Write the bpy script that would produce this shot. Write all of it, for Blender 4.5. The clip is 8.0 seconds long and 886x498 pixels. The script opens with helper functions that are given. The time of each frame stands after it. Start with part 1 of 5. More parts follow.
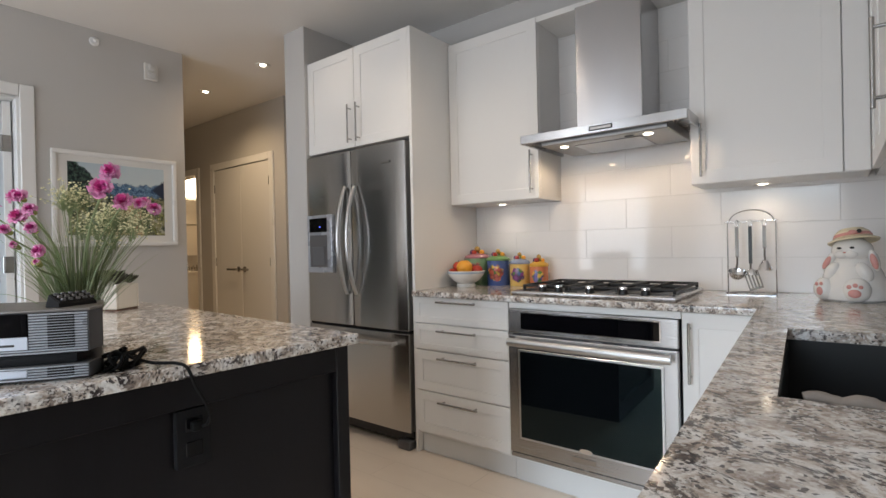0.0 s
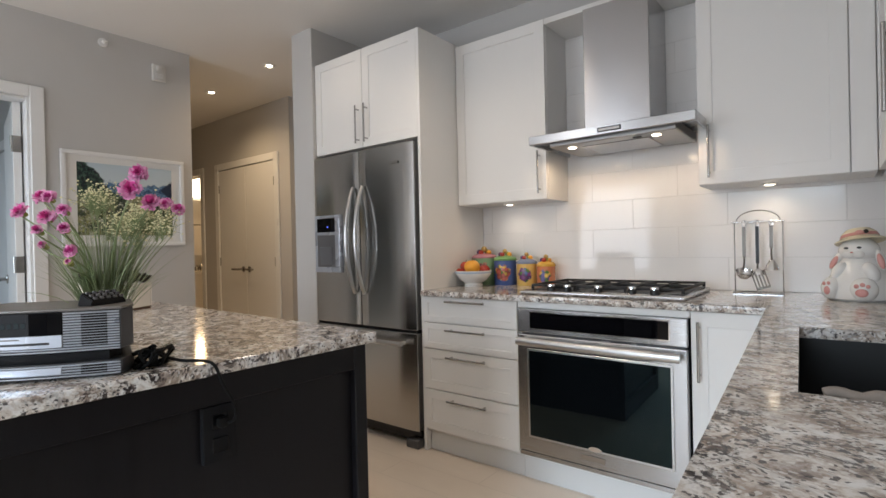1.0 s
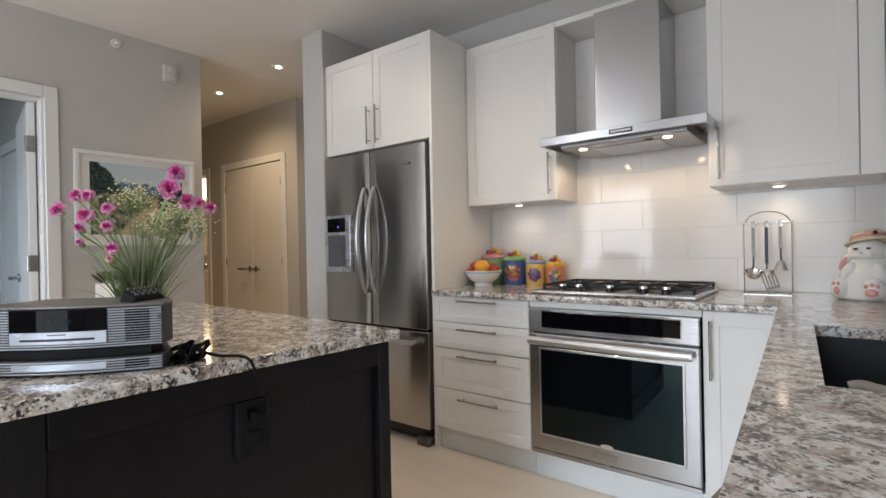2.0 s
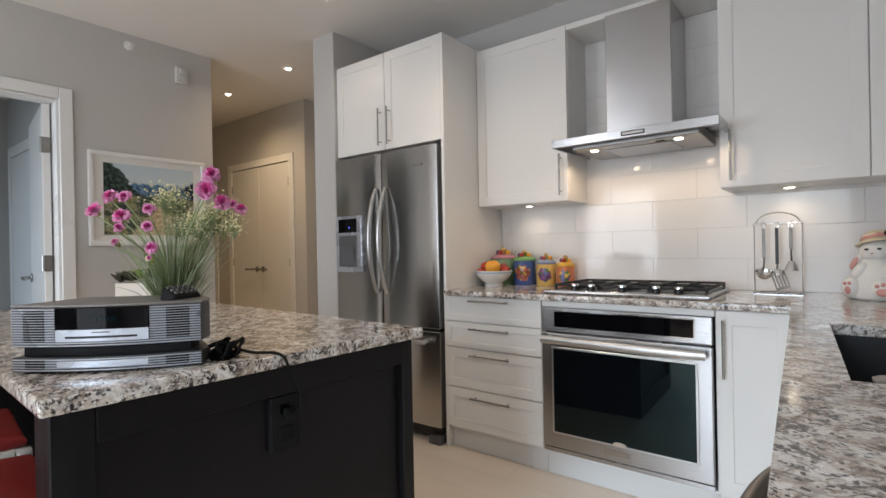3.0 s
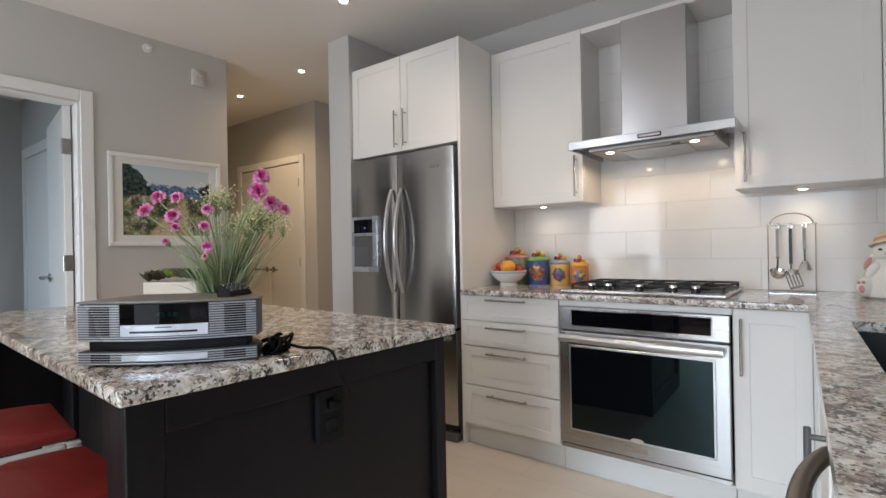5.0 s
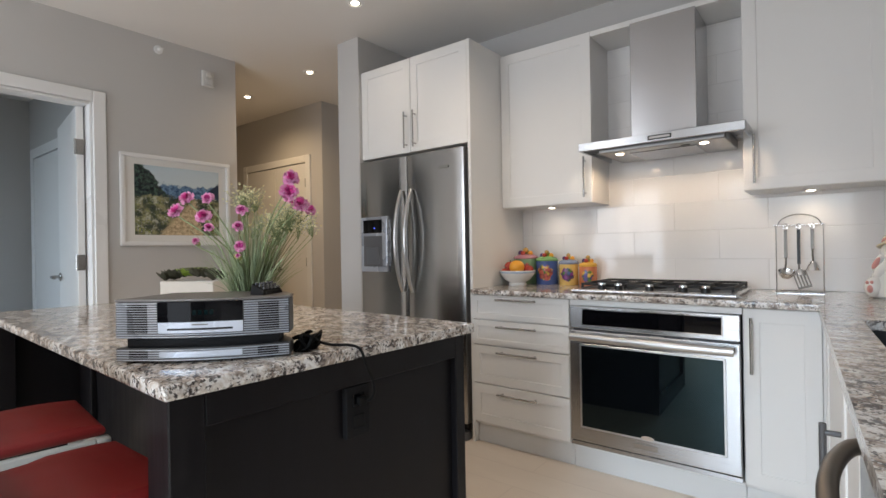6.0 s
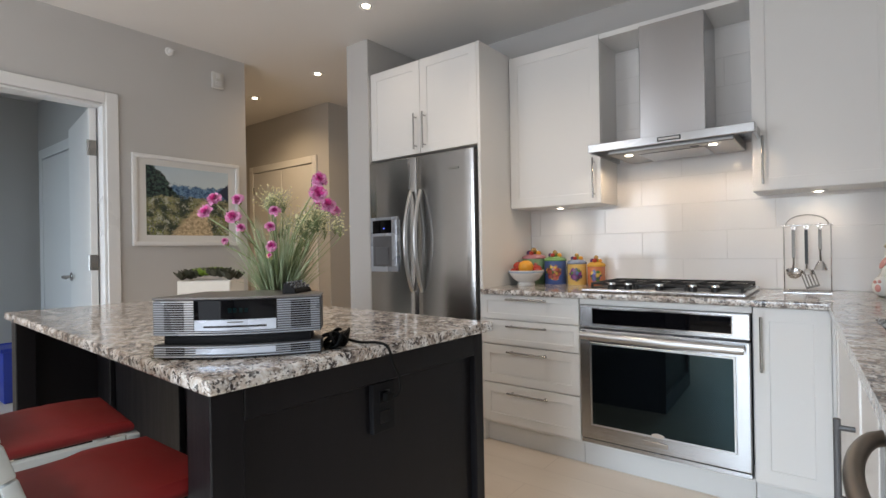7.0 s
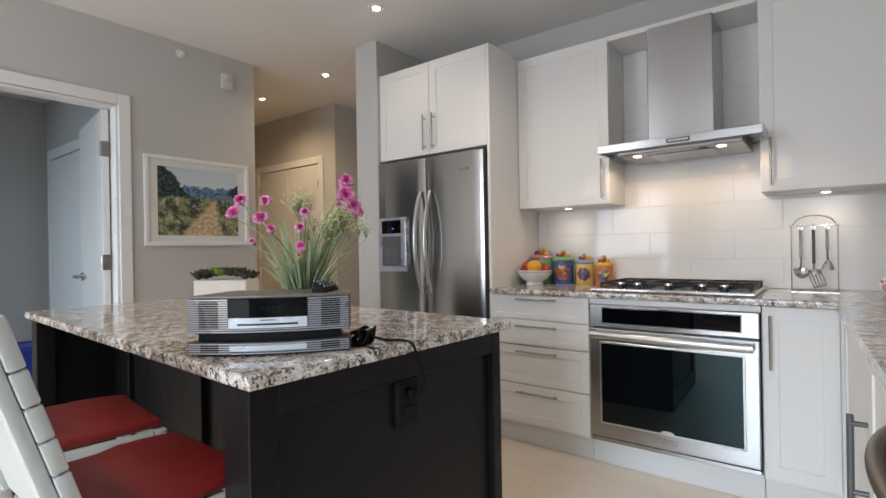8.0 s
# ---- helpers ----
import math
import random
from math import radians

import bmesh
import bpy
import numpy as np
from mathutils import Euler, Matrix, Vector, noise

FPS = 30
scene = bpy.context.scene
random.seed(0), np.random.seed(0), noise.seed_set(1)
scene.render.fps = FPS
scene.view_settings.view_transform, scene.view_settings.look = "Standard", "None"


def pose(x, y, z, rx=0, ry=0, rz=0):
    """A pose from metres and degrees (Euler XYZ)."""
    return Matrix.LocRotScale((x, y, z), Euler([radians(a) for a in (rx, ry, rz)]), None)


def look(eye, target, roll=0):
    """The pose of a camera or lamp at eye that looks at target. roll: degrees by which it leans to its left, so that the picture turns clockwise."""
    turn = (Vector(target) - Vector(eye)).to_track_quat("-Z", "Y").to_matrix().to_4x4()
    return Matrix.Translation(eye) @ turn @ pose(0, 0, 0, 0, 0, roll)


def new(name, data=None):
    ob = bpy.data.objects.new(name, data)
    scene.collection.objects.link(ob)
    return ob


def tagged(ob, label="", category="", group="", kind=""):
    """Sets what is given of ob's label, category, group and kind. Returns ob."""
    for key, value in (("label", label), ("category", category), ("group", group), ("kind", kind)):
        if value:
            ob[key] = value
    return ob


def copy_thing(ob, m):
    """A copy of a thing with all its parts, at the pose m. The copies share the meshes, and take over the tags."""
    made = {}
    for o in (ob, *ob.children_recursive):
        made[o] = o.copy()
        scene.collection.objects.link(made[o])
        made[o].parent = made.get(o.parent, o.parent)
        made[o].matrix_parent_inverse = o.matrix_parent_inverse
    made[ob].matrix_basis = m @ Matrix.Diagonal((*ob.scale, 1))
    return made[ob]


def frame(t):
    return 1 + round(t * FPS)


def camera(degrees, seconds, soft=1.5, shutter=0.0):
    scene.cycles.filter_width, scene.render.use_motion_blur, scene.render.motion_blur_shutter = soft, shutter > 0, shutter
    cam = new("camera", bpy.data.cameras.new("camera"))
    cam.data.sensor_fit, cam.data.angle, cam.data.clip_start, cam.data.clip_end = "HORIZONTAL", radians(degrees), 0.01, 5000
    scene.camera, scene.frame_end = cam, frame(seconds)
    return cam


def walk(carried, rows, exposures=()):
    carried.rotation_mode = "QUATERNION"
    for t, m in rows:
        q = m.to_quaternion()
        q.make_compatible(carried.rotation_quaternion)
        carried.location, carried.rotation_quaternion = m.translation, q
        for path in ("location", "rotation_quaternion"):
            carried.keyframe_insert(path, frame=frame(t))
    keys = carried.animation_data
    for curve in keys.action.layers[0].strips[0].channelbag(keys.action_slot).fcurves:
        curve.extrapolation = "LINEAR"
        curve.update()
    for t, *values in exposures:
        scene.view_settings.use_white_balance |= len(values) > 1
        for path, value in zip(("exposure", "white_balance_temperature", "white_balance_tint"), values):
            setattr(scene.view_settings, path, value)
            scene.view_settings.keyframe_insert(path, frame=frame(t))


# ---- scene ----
cam = camera(82.7, 8.0)
PATH = [
    (0, (0.114, 0.143, 1.162), (-1.126, 1.712, 1.153), -1.3),
    (0.5, (0.103, 0.121, 1.163), (-1.138, 1.69, 1.154), -1.3),
    (1, (0.089, 0.094, 1.163), (-1.149, 1.665, 1.154), -1.3),
    (2.5, (0.036, -0.008, 1.159), (-1.198, 1.566, 1.155), -1.1),
    (3, (0.02, -0.038, 1.159), (-1.215, 1.535, 1.156), -1.1),
    (3.5, (0.006, -0.063, 1.159), (-1.228, 1.511, 1.156), -1.1),
    (4, (-0.008, -0.087, 1.158), (-1.24, 1.489, 1.156), -1.1),
    (4.5, (-0.018, -0.111, 1.157), (-1.251, 1.464, 1.156), -1.1),
    (6, (-0.063, -0.202, 1.157), (-1.294, 1.375, 1.158), -1.0),
    (6.5, (-0.078, -0.235, 1.158), (-1.308, 1.343, 1.158), -1.0),
    (7, (-0.094, -0.267, 1.157), (-1.323, 1.311, 1.159), -1.0),
    (7.5, (-0.11, -0.296, 1.157), (-1.337, 1.283, 1.159), -0.9),
    (8, (-0.123, -0.331, 1.158), (-1.351, 1.248, 1.16), -1.0),
]
walk(cam, [(t, look(eye, target, roll)) for t, eye, target, roll in PATH])

# ---- world, daylight, exposure ----
FLOOR, CEIL = 0.012, 2.665
world = bpy.data.worlds.new("sky")
scene.world = world
world.use_nodes = True
wn = world.node_tree
sky = wn.nodes.new("ShaderNodeTexSky")
sky.sky_type, sky.sun_disc = "NISHITA", False
sky.sun_elevation, sky.sun_rotation = radians(40), radians(150)
wn.links.new(sky.outputs[0], wn.nodes["Background"].inputs[0])
wn.nodes["Background"].inputs[1].default_value = 0.12
scene.view_settings.exposure = 0.0


def lamp(name, kind, m, power, color, **more):
    data = bpy.data.lights.new(name, kind)
    data.energy, data.color = power, color
    if kind == "AREA":
        data.shape, data.size, data.size_y, data.spread = "RECTANGLE", more["w"], more["h"], radians(more.get("spread", 180))
    if kind == "SPOT":
        data.spot_size, data.spot_blend, data.shadow_soft_size = radians(more.get("cone", 110)), more.get("blend", 1.0), more.get("r", 0.035)
    if kind == "POINT":
        data.shadow_soft_size = more.get("r", 0.05)
    if kind == "SUN":
        data.angle = radians(14)
    ob = new(name, data)
    ob.matrix_basis = m
    return ob


DAY = (0.83, 0.895, 1.0)
WARM = (1.0, 0.82, 0.64)
AMBER = (1.0, 0.72, 0.43)
lamp("sun", "SUN", look((0, -6, 8), (-3, 4, 0)), 0.7, (1.0, 0.95, 0.88))
lamp("window_light", "AREA", look((-0.75, -3.14, 1.25), (-0.75, 0.2, 1.9)), 31, DAY, w=1.8, h=1.9)
# Extra narrow beam added at the glazed door; lifts floor and lower fronts.
lamp("sky_fill", "AREA", look((-0.6, -3.12, 1.7), (-0.6, 1.0, -0.75)), 20, (0.66, 0.83, 1.0), w=1.5, h=0.9, spread=56)
lamp("window_light", "AREA", look((-3.0, -3.14, 1.45), (-2.6, 1, 2.1)), 46, DAY, w=1.2, h=1.4)
# Last three hang out of view; fourth and sixth are added as warm fill.
DOWN = [(-3.53, 2.46), (-4.53, 2.49), (-2.35, 1.90), (-1.40, 1.66), (-1.45, -1.0), (-2.9, -1.0)]
for dx, dy in DOWN:
    hall = dx < -3
    lamp("downlight_lamp", "SPOT", look((dx, dy, CEIL - 0.03), (dx, dy, 0)), 30 if hall else (46 if dy < 0 else (6 if dx < -2 else 34)), AMBER if hall else WARM, cone=155 if hall else 140, r=0.05)
for ux, uy in ((-1.483, 2.753), (-0.153, 2.776)):
    lamp("cabinet_lamp", "SPOT", look((ux, uy, 1.398), (ux, uy, 0)), 1.0, WARM, cone=165, r=0.02)
for hx, hy in ((-0.975, 2.53), (-0.56, 2.51)):
    lamp("hood_lamp", "SPOT", look((hx, hy, 1.652), (hx, hy, 0)), 6.0, (1.0, 0.73, 0.47), cone=172, r=0.022, blend=0.35)
lamp("vanity_lamp", "AREA", look((-7.0, 3.75, 2.12), (-5.5, 3.2, 1.2)), 10, (1.0, 0.62, 0.30), w=0.6, h=0.2)
# Added fill in the windowless bedroom, in place of daylight on its door.
lamp("bedroom_fill", "AREA", look((-5.1, -2.4, 1.4), (-4.7, 1.0, 0.7)), 13, (0.68, 0.84, 1.0), w=1.2, h=1.3, spread=75)


# ---- materials ----
def tree(name):
    m = bpy.data.materials.new(name)
    m.use_nodes = True
    nt = m.node_tree
    return m, nt, nt.nodes["Principled BSDF"]


def node(nt, kind, **sets):
    n = nt.nodes.new(kind)
    for k, v in sets.items():
        n.inputs[k.replace("_", " ")].default_value = v
    return n


def coords(nt, scale=(1, 1, 1), rot=(0, 0, 0), out="Object"):
    tc = nt.nodes.new("ShaderNodeTexCoord")
    mp = nt.nodes.new("ShaderNodeMapping")
    mp.inputs["Scale"].default_value = scale
    mp.inputs["Rotation"].default_value = [radians(a) for a in rot]
    nt.links.new(tc.outputs[out], mp.inputs["Vector"])
    return mp.outputs["Vector"]


def ramp(nt, fac, *stops, mode="LINEAR"):
    r = nt.nodes.new("ShaderNodeValToRGB")
    r.color_ramp.interpolation = mode
    el = r.color_ramp.elements
    while len(el) < len(stops):
        el.new(0.5)
    for e, (p, c) in zip(el, stops):
        e.position = p
        e.color = (c, c, c, 1) if isinstance(c, (int, float)) else (*c, 1)
    nt.links.new(fac, r.inputs[0])
    return r.outputs[0]


def mix(nt, fac, a, b, how="MIX"):
    n = nt.nodes.new("ShaderNodeMix")
    n.data_type, n.blend_type = "RGBA", how
    for sock, v in ((n.inputs[0], fac), (n.inputs[6], a), (n.inputs[7], b)):
        if isinstance(v, bpy.types.NodeSocket):
            nt.links.new(v, sock)
        elif isinstance(v, (int, float)):
            sock.default_value = v
        else:
            sock.default_value = (*v, 1)
    return n.outputs[2]


def noise_tex(nt, vec, scale, detail=3.0, rough=0.55, distortion=0.0):
    n = node(nt, "ShaderNodeTexNoise", Scale=scale, Detail=detail, Roughness=rough, Distortion=distortion)
    nt.links.new(vec, n.inputs["Vector"])
    return n.outputs["Fac"]


def bumped(nt, bsdf, height, strength, distance=0.002):
    b = node(nt, "ShaderNodeBump", Strength=strength, Distance=distance)
    nt.links.new(height, b.inputs["Height"])
    nt.links.new(b.outputs[0], bsdf.inputs["Normal"])


def plain(name, c, rough=0.5, metal=0.0, var=0.08, big=3.0, fine=90.0, bump=0.08, stretch=(1, 1, 1), rvar=0.06, coat=0.0, dist=0.001):
    """A surface with slow and fine variation of colour, gloss and relief."""
    m, nt, b = tree(name)
    v = coords(nt, stretch)
    slow, quick = noise_tex(nt, v, big, 3), noise_tex(nt, v, fine, 4)
    lo, hi = [x * (1 - var) for x in c], [min(1, x * (1 + var)) for x in c]
    col = mix(nt, slow, lo, hi)
    col = mix(nt, ramp(nt, quick, (0.35, 0.0), (0.65, 1.0)), mix(nt, 0.35, col, [x * (1 - 1.2 * var) for x in c]), col)
    nt.links.new(col, b.inputs["Base Color"])
    nt.links.new(ramp(nt, slow, (0.3, max(0.0, rough - rvar)), (0.7, rough + rvar)), b.inputs["Roughness"])
    b.inputs["Metallic"].default_value = metal
    b.inputs["Coat Weight"].default_value = coat
    if bump:
        bumped(nt, b, quick, bump, dist)
    return m


def emitter(name, c, power):
    m, nt, b = tree(name)
    b.inputs["Base Color"].default_value = (*c, 1)
    b.inputs["Emission Color"].default_value = (*c, 1)
    b.inputs["Emission Strength"].default_value = power
    b.inputs["Roughness"].default_value = 0.04
    b.inputs["Specular IOR Level"].default_value = 0.16
    return m


def brushed(name, c, rough, along):
    """Brushed steel; along: the stretch that lays the grain."""
    m, nt, b = tree(name)
    v = coords(nt, along)
    grain, slow = noise_tex(nt, v, 30, 4, 0.7), noise_tex(nt, coords(nt), 2.5, 2)
    nt.links.new(mix(nt, grain, [x * 0.975 for x in c], c), b.inputs["Base Color"])
    b.inputs["Metallic"].default_value = 1.0
    nt.links.new(ramp(nt, mix(nt, 0.4, grain, slow), (0.3, rough - 0.05), (0.7, rough + 0.06)), b.inputs["Roughness"])
    b.inputs["Anisotropic"].default_value = 0.85
    b.inputs["Anisotropic Rotation"].default_value = 0.25
    bumped(nt, b, grain, 0.004, 0.0003)
    return m


def granite():
    m, nt, b = tree("granite")
    raw = coords(nt, (1.0, 1.0, 1.0), (0, 0, 24))
    warp = nt.nodes.new("ShaderNodeTexNoise")
    warp.inputs["Scale"].default_value = 9
    nt.links.new(raw, warp.inputs["Vector"])
    add = nt.nodes.new("ShaderNodeMix")
    add.data_type, add.blend_type = "RGBA", "LINEAR_LIGHT"
    add.inputs[0].default_value = 0.03
    nt.links.new(raw, add.inputs[6])
    nt.links.new(warp.outputs["Color"], add.inputs[7])
    st = nt.nodes.new("ShaderNodeMapping")
    st.inputs["Scale"].default_value = (0.88, 1.06, 1.0)
    nt.links.new(add.outputs[2], st.inputs["Vector"])
    v = st.outputs["Vector"]
    cloud = noise_tex(nt, v, 24, 7, 0.70)
    col = ramp(nt, cloud, (0.37, (0.10, 0.078, 0.070)), (0.44, (0.36, 0.295, 0.25)), (0.50, (0.62, 0.565, 0.51)), (0.58, (0.80, 0.79, 0.775)))
    warm = ramp(nt, noise_tex(nt, v, 13, 5, 0.65), (0.50, 0.0), (0.60, 0.5))
    col = mix(nt, warm, col, mix(nt, cloud, (0.22, 0.165, 0.13), (0.66, 0.55, 0.45)))
    blot = ramp(nt, noise_tex(nt, v, 44, 7, 0.74), (0.515, 0.0), (0.555, 1.0))
    clump = ramp(nt, noise_tex(nt, v, 9, 4, 0.65), (0.40, 0.10), (0.54, 1.0))
    col = mix(nt, mix(nt, 1.0, blot, clump, "MULTIPLY"), col, (0.040, 0.032, 0.032))
    gray = ramp(nt, noise_tex(nt, v, 30, 6, 0.68, 0.4), (0.52, 0.0), (0.62, 0.55))
    col = mix(nt, gray, col, (0.37, 0.315, 0.28))
    spot = node(nt, "ShaderNodeTexVoronoi", Scale=210.0)
    nt.links.new(v, spot.inputs["Vector"])
    cell = nt.nodes.new("ShaderNodeSeparateColor")
    nt.links.new(spot.outputs["Color"], cell.inputs[0])
    col = mix(nt, ramp(nt, cell.outputs[0], (0.88, 0.0), (0.90, 0.85)), col, (0.04, 0.034, 0.034))
    col = mix(nt, ramp(nt, cell.outputs[1], (0.84, 0.0), (0.88, 0.6)), col, (0.86, 0.84, 0.81))
    nt.links.new(col, b.inputs["Base Color"])
    nt.links.new(ramp(nt, cloud, (0.3, 0.13), (0.7, 0.08)), b.inputs["Roughness"])
    bumped(nt, b, noise_tex(nt, v, 60, 2), 0.015, 0.001)
    return m


def floor_boards():
    m, nt, b = tree("pale_oak_floor")
    v = coords(nt, (1, 1, 1))
    br = node(nt, "ShaderNodeTexBrick", Scale=1.0, Mortar_Size=0.0012, Brick_Width=1.3, Row_Height=0.19)
    br.offset = 0.37
    for k, c in (("Color1", (0.83, 0.725, 0.61)), ("Color2", (0.80, 0.69, 0.58)), ("Mortar", (0.58, 0.48, 0.39))):
        br.inputs[k].default_value = (*c, 1)
    nt.links.new(v, br.inputs["Vector"])
    grain = noise_tex(nt, coords(nt, (1.5, 16, 1)), 6, 5, 0.65, 0.8)
    blotch = noise_tex(nt, coords(nt, (1, 3, 1)), 2.2, 3)
    col = mix(nt, ramp(nt, grain, (0.35, 0.0), (0.7, 0.5)), br.outputs["Color"], (0.82, 0.72, 0.61))
    col = mix(nt, ramp(nt, blotch, (0.4, 0.0), (0.7, 0.3)), col, (0.68, 0.57, 0.46))
    nt.links.new(col, b.inputs["Base Color"])
    nt.links.new(ramp(nt, grain, (0.3, 0.32), (0.7, 0.42)), b.inputs["Roughness"])
    bumped(nt, b, grain, 0.06, 0.001)
    return m


def landscape():
    """A painted field: pale sky, dark trees, green banks and a sandy track."""
    m, nt, b = tree("landscape_print")
    tc = nt.nodes.new("ShaderNodeTexCoord")
    sep = nt.nodes.new("ShaderNodeSeparateXYZ")
    nt.links.new(tc.outputs["Generated"], sep.inputs[0])
    u, w, g = sep.outputs[1], sep.outputs[2], tc.outputs["Generated"]

    def calc(op, a, c):
        n = nt.nodes.new("ShaderNodeMath")
        n.operation = op
        for s, v in zip(n.inputs, (a, c)):
            if isinstance(v, bpy.types.NodeSocket):
                nt.links.new(v, s)
            else:
                s.default_value = v
        return n.outputs[0]

    n1, n2, n3 = noise_tex(nt, g, 8, 6, 0.7), noise_tex(nt, g, 24, 7, 0.8), noise_tex(nt, g, 50, 4, 0.7)
    col = mix(nt, w, (0.74, 0.76, 0.72), (0.50, 0.60, 0.66))
    edge = calc("ADD", calc("MULTIPLY", n1, 0.30), 0.60)
    far = ramp(nt, calc("SUBTRACT", edge, w), (0.0, 0.0), (0.025, 1.0))
    col = mix(nt, far, col, mix(nt, ramp(nt, n2, (0.42, 0.0), (0.60, 1.0)), (0.014, 0.045, 0.12), (0.20, 0.34, 0.50)))
    side = calc("ADD", calc("MULTIPLY", n1, 0.34), calc("SUBTRACT", 1.0, calc("MULTIPLY", u, 1.55)))
    tall = ramp(nt, calc("SUBTRACT", side, w), (0.0, 0.0), (0.03, 1.0))
    col = mix(nt, tall, col, mix(nt, ramp(nt, n2, (0.46, 0.0), (0.58, 1.0)), (0.004, 0.009, 0.014), (0.06, 0.11, 0.08)))
    right = ramp(nt, calc("SUBTRACT", calc("ADD", u, calc("MULTIPLY", n2, 0.16)), calc("ADD", 0.93, calc("MULTIPLY", calc("ABSOLUTE", calc("SUBTRACT", w, 0.68), 0), 1.0))), (0.0, 0.0), (0.02, 1.0))
    col = mix(nt, right, col, (0.02, 0.03, 0.06))
    meadow = ramp(nt, calc("SUBTRACT", calc("ADD", 0.44, calc("MULTIPLY", n1, 0.26)), w), (0.0, 0.0), (0.02, 1.0))
    green = mix(nt, ramp(nt, n2, (0.44, 0.0), (0.58, 1.0)), (0.016, 0.036, 0.018), (0.36, 0.37, 0.12))
    green = mix(nt, ramp(nt, n3, (0.56, 0.0), (0.62, 1.0)), green, (0.50, 0.50, 0.52))
    green = mix(nt, ramp(nt, n1, (0.42, 0.0), (0.58, 0.7)), green, (0.34, 0.31, 0.17))
    green = mix(nt, ramp(nt, noise_tex(nt, g, 6, 5, 0.7), (0.47, 0.0), (0.55, 0.85)), green, (0.012, 0.028, 0.026))
    green = mix(nt, ramp(nt, noise_tex(nt, g, 11, 6, 0.75), (0.54, 0.0), (0.60, 0.75)), green, (0.56, 0.56, 0.44))
    col = mix(nt, meadow, col, green)
    centre = calc("ADD", 0.52, calc("MULTIPLY", w, 0.30))
    half = calc("SUBTRACT", 0.28, calc("MULTIPLY", w, 0.46))
    off = calc("ABSOLUTE", calc("SUBTRACT", u, calc("ADD", centre, calc("MULTIPLY", calc("SUBTRACT", n2, 0.5), 0.32))), 0)
    lane = calc("MULTIPLY", ramp(nt, calc("SUBTRACT", half, off), (0.0, 0.0), (0.04, 1.0)), meadow)
    col = mix(nt, lane, col, mix(nt, ramp(nt, n2, (0.40, 0.0), (0.60, 1.0)), (0.30, 0.22, 0.12), (0.80, 0.63, 0.40)))
    nt.links.new(col, b.inputs["Base Color"])
    b.inputs["Roughness"].default_value = 0.25
    return m


def glazed(name, ground, motif, dots, at, size):
    """Painted earthenware: a ground colour with one bunch of fruit and leaves on its front."""
    m, nt, b = tree(name)
    v = coords(nt)
    away = nt.nodes.new("ShaderNodeVectorMath")
    away.operation = "DISTANCE"
    nt.links.new(v, away.inputs[0])
    away.inputs[1].default_value = at
    wob = nt.nodes.new("ShaderNodeMath")
    wob.operation = "MULTIPLY_ADD"
    nt.links.new(noise_tex(nt, v, 45, 3, 0.6), wob.inputs[0])
    wob.inputs[1].default_value = size * 1.1
    nt.links.new(away.outputs["Value"], wob.inputs[2])
    bunch = ramp(nt, wob.outputs[0], (size * 1.42, 1.0), (size * 1.50, 0.0))
    cell = node(nt, "ShaderNodeTexVoronoi", Scale=48.0)
    nt.links.new(v, cell.inputs["Vector"])
    pick = nt.nodes.new("ShaderNodeSeparateColor")
    nt.links.new(cell.outputs["Color"], pick.inputs[0])
    fruit_col = ramp(nt, pick.outputs[0], (0.0, motif), (0.40, dots), (0.66, (0.10, 0.20, 0.05)), (0.84, motif), mode="CONSTANT")
    fruit_col = mix(nt, ramp(nt, cell.outputs["Distance"], (0.35, 0.0), (0.75, 0.6)), fruit_col, (0.03, 0.03, 0.04))
    col = mix(nt, noise_tex(nt, v, 60, 3), [x * 0.8 for x in ground], ground)
    col = mix(nt, bunch, col, fruit_col)
    nt.links.new(col, b.inputs["Base Color"])
    b.inputs["Roughness"].default_value = 0.15
    bumped(nt, b, bunch, 0.2, 0.002)
    return m


def clear(name, tint=(0.95, 0.98, 1.0), rough=0.0):
    m, nt, b = tree(name)
    b.inputs["Base Color"].default_value = (*tint, 1)
    b.inputs["Transmission Weight"].default_value = 1.0
    b.inputs["Roughness"].default_value = rough
    b.inputs["IOR"].default_value = 1.45
    return m


WALL = plain("greige_wall_paint", (0.55, 0.538, 0.52), 0.6, var=0.02, big=1.2, fine=260, bump=0.08)
WHITEWALL = plain("ceiling_paint", (0.80, 0.785, 0.765), 0.75, var=0.02, big=1.0, fine=220, bump=0.1)
TRIM = plain("white_trim_paint", (0.80, 0.80, 0.79), 0.32, var=0.02, fine=160, bump=0.04)
DOORPAINT = plain("white_door_paint", (0.76, 0.755, 0.74), 0.35, var=0.03, fine=120, bump=0.05)
LACQUER = plain("white_cabinet_lacquer", (0.80, 0.79, 0.77), 0.30, var=0.006, big=1.2, fine=220, bump=0.03, rvar=0.02)
PLINTHGREY = plain("white_plinth", (0.72, 0.72, 0.71), 0.4, var=0.03, fine=140, bump=0.05)
TILE = plain("white_glazed_tile", (0.85, 0.835, 0.82), 0.06, var=0.015, big=2.5, fine=9, bump=0.04, rvar=0.02, dist=0.002)
TILE.node_tree.nodes["Principled BSDF"].inputs["Specular IOR Level"].default_value = 0.34
GROUT = plain("pale_grout", (0.72, 0.70, 0.68), 0.8, var=0.06, fine=200, bump=0.2)
GRANITE = granite()
FLOORMAT = floor_boards()
STEEL = brushed("brushed_steel", (0.50, 0.505, 0.515), 0.25, (0.2, 0.2, 70))
STEELV = brushed("brushed_fridge_steel", (0.47, 0.465, 0.46), 0.19, (0.2, 0.2, 70))
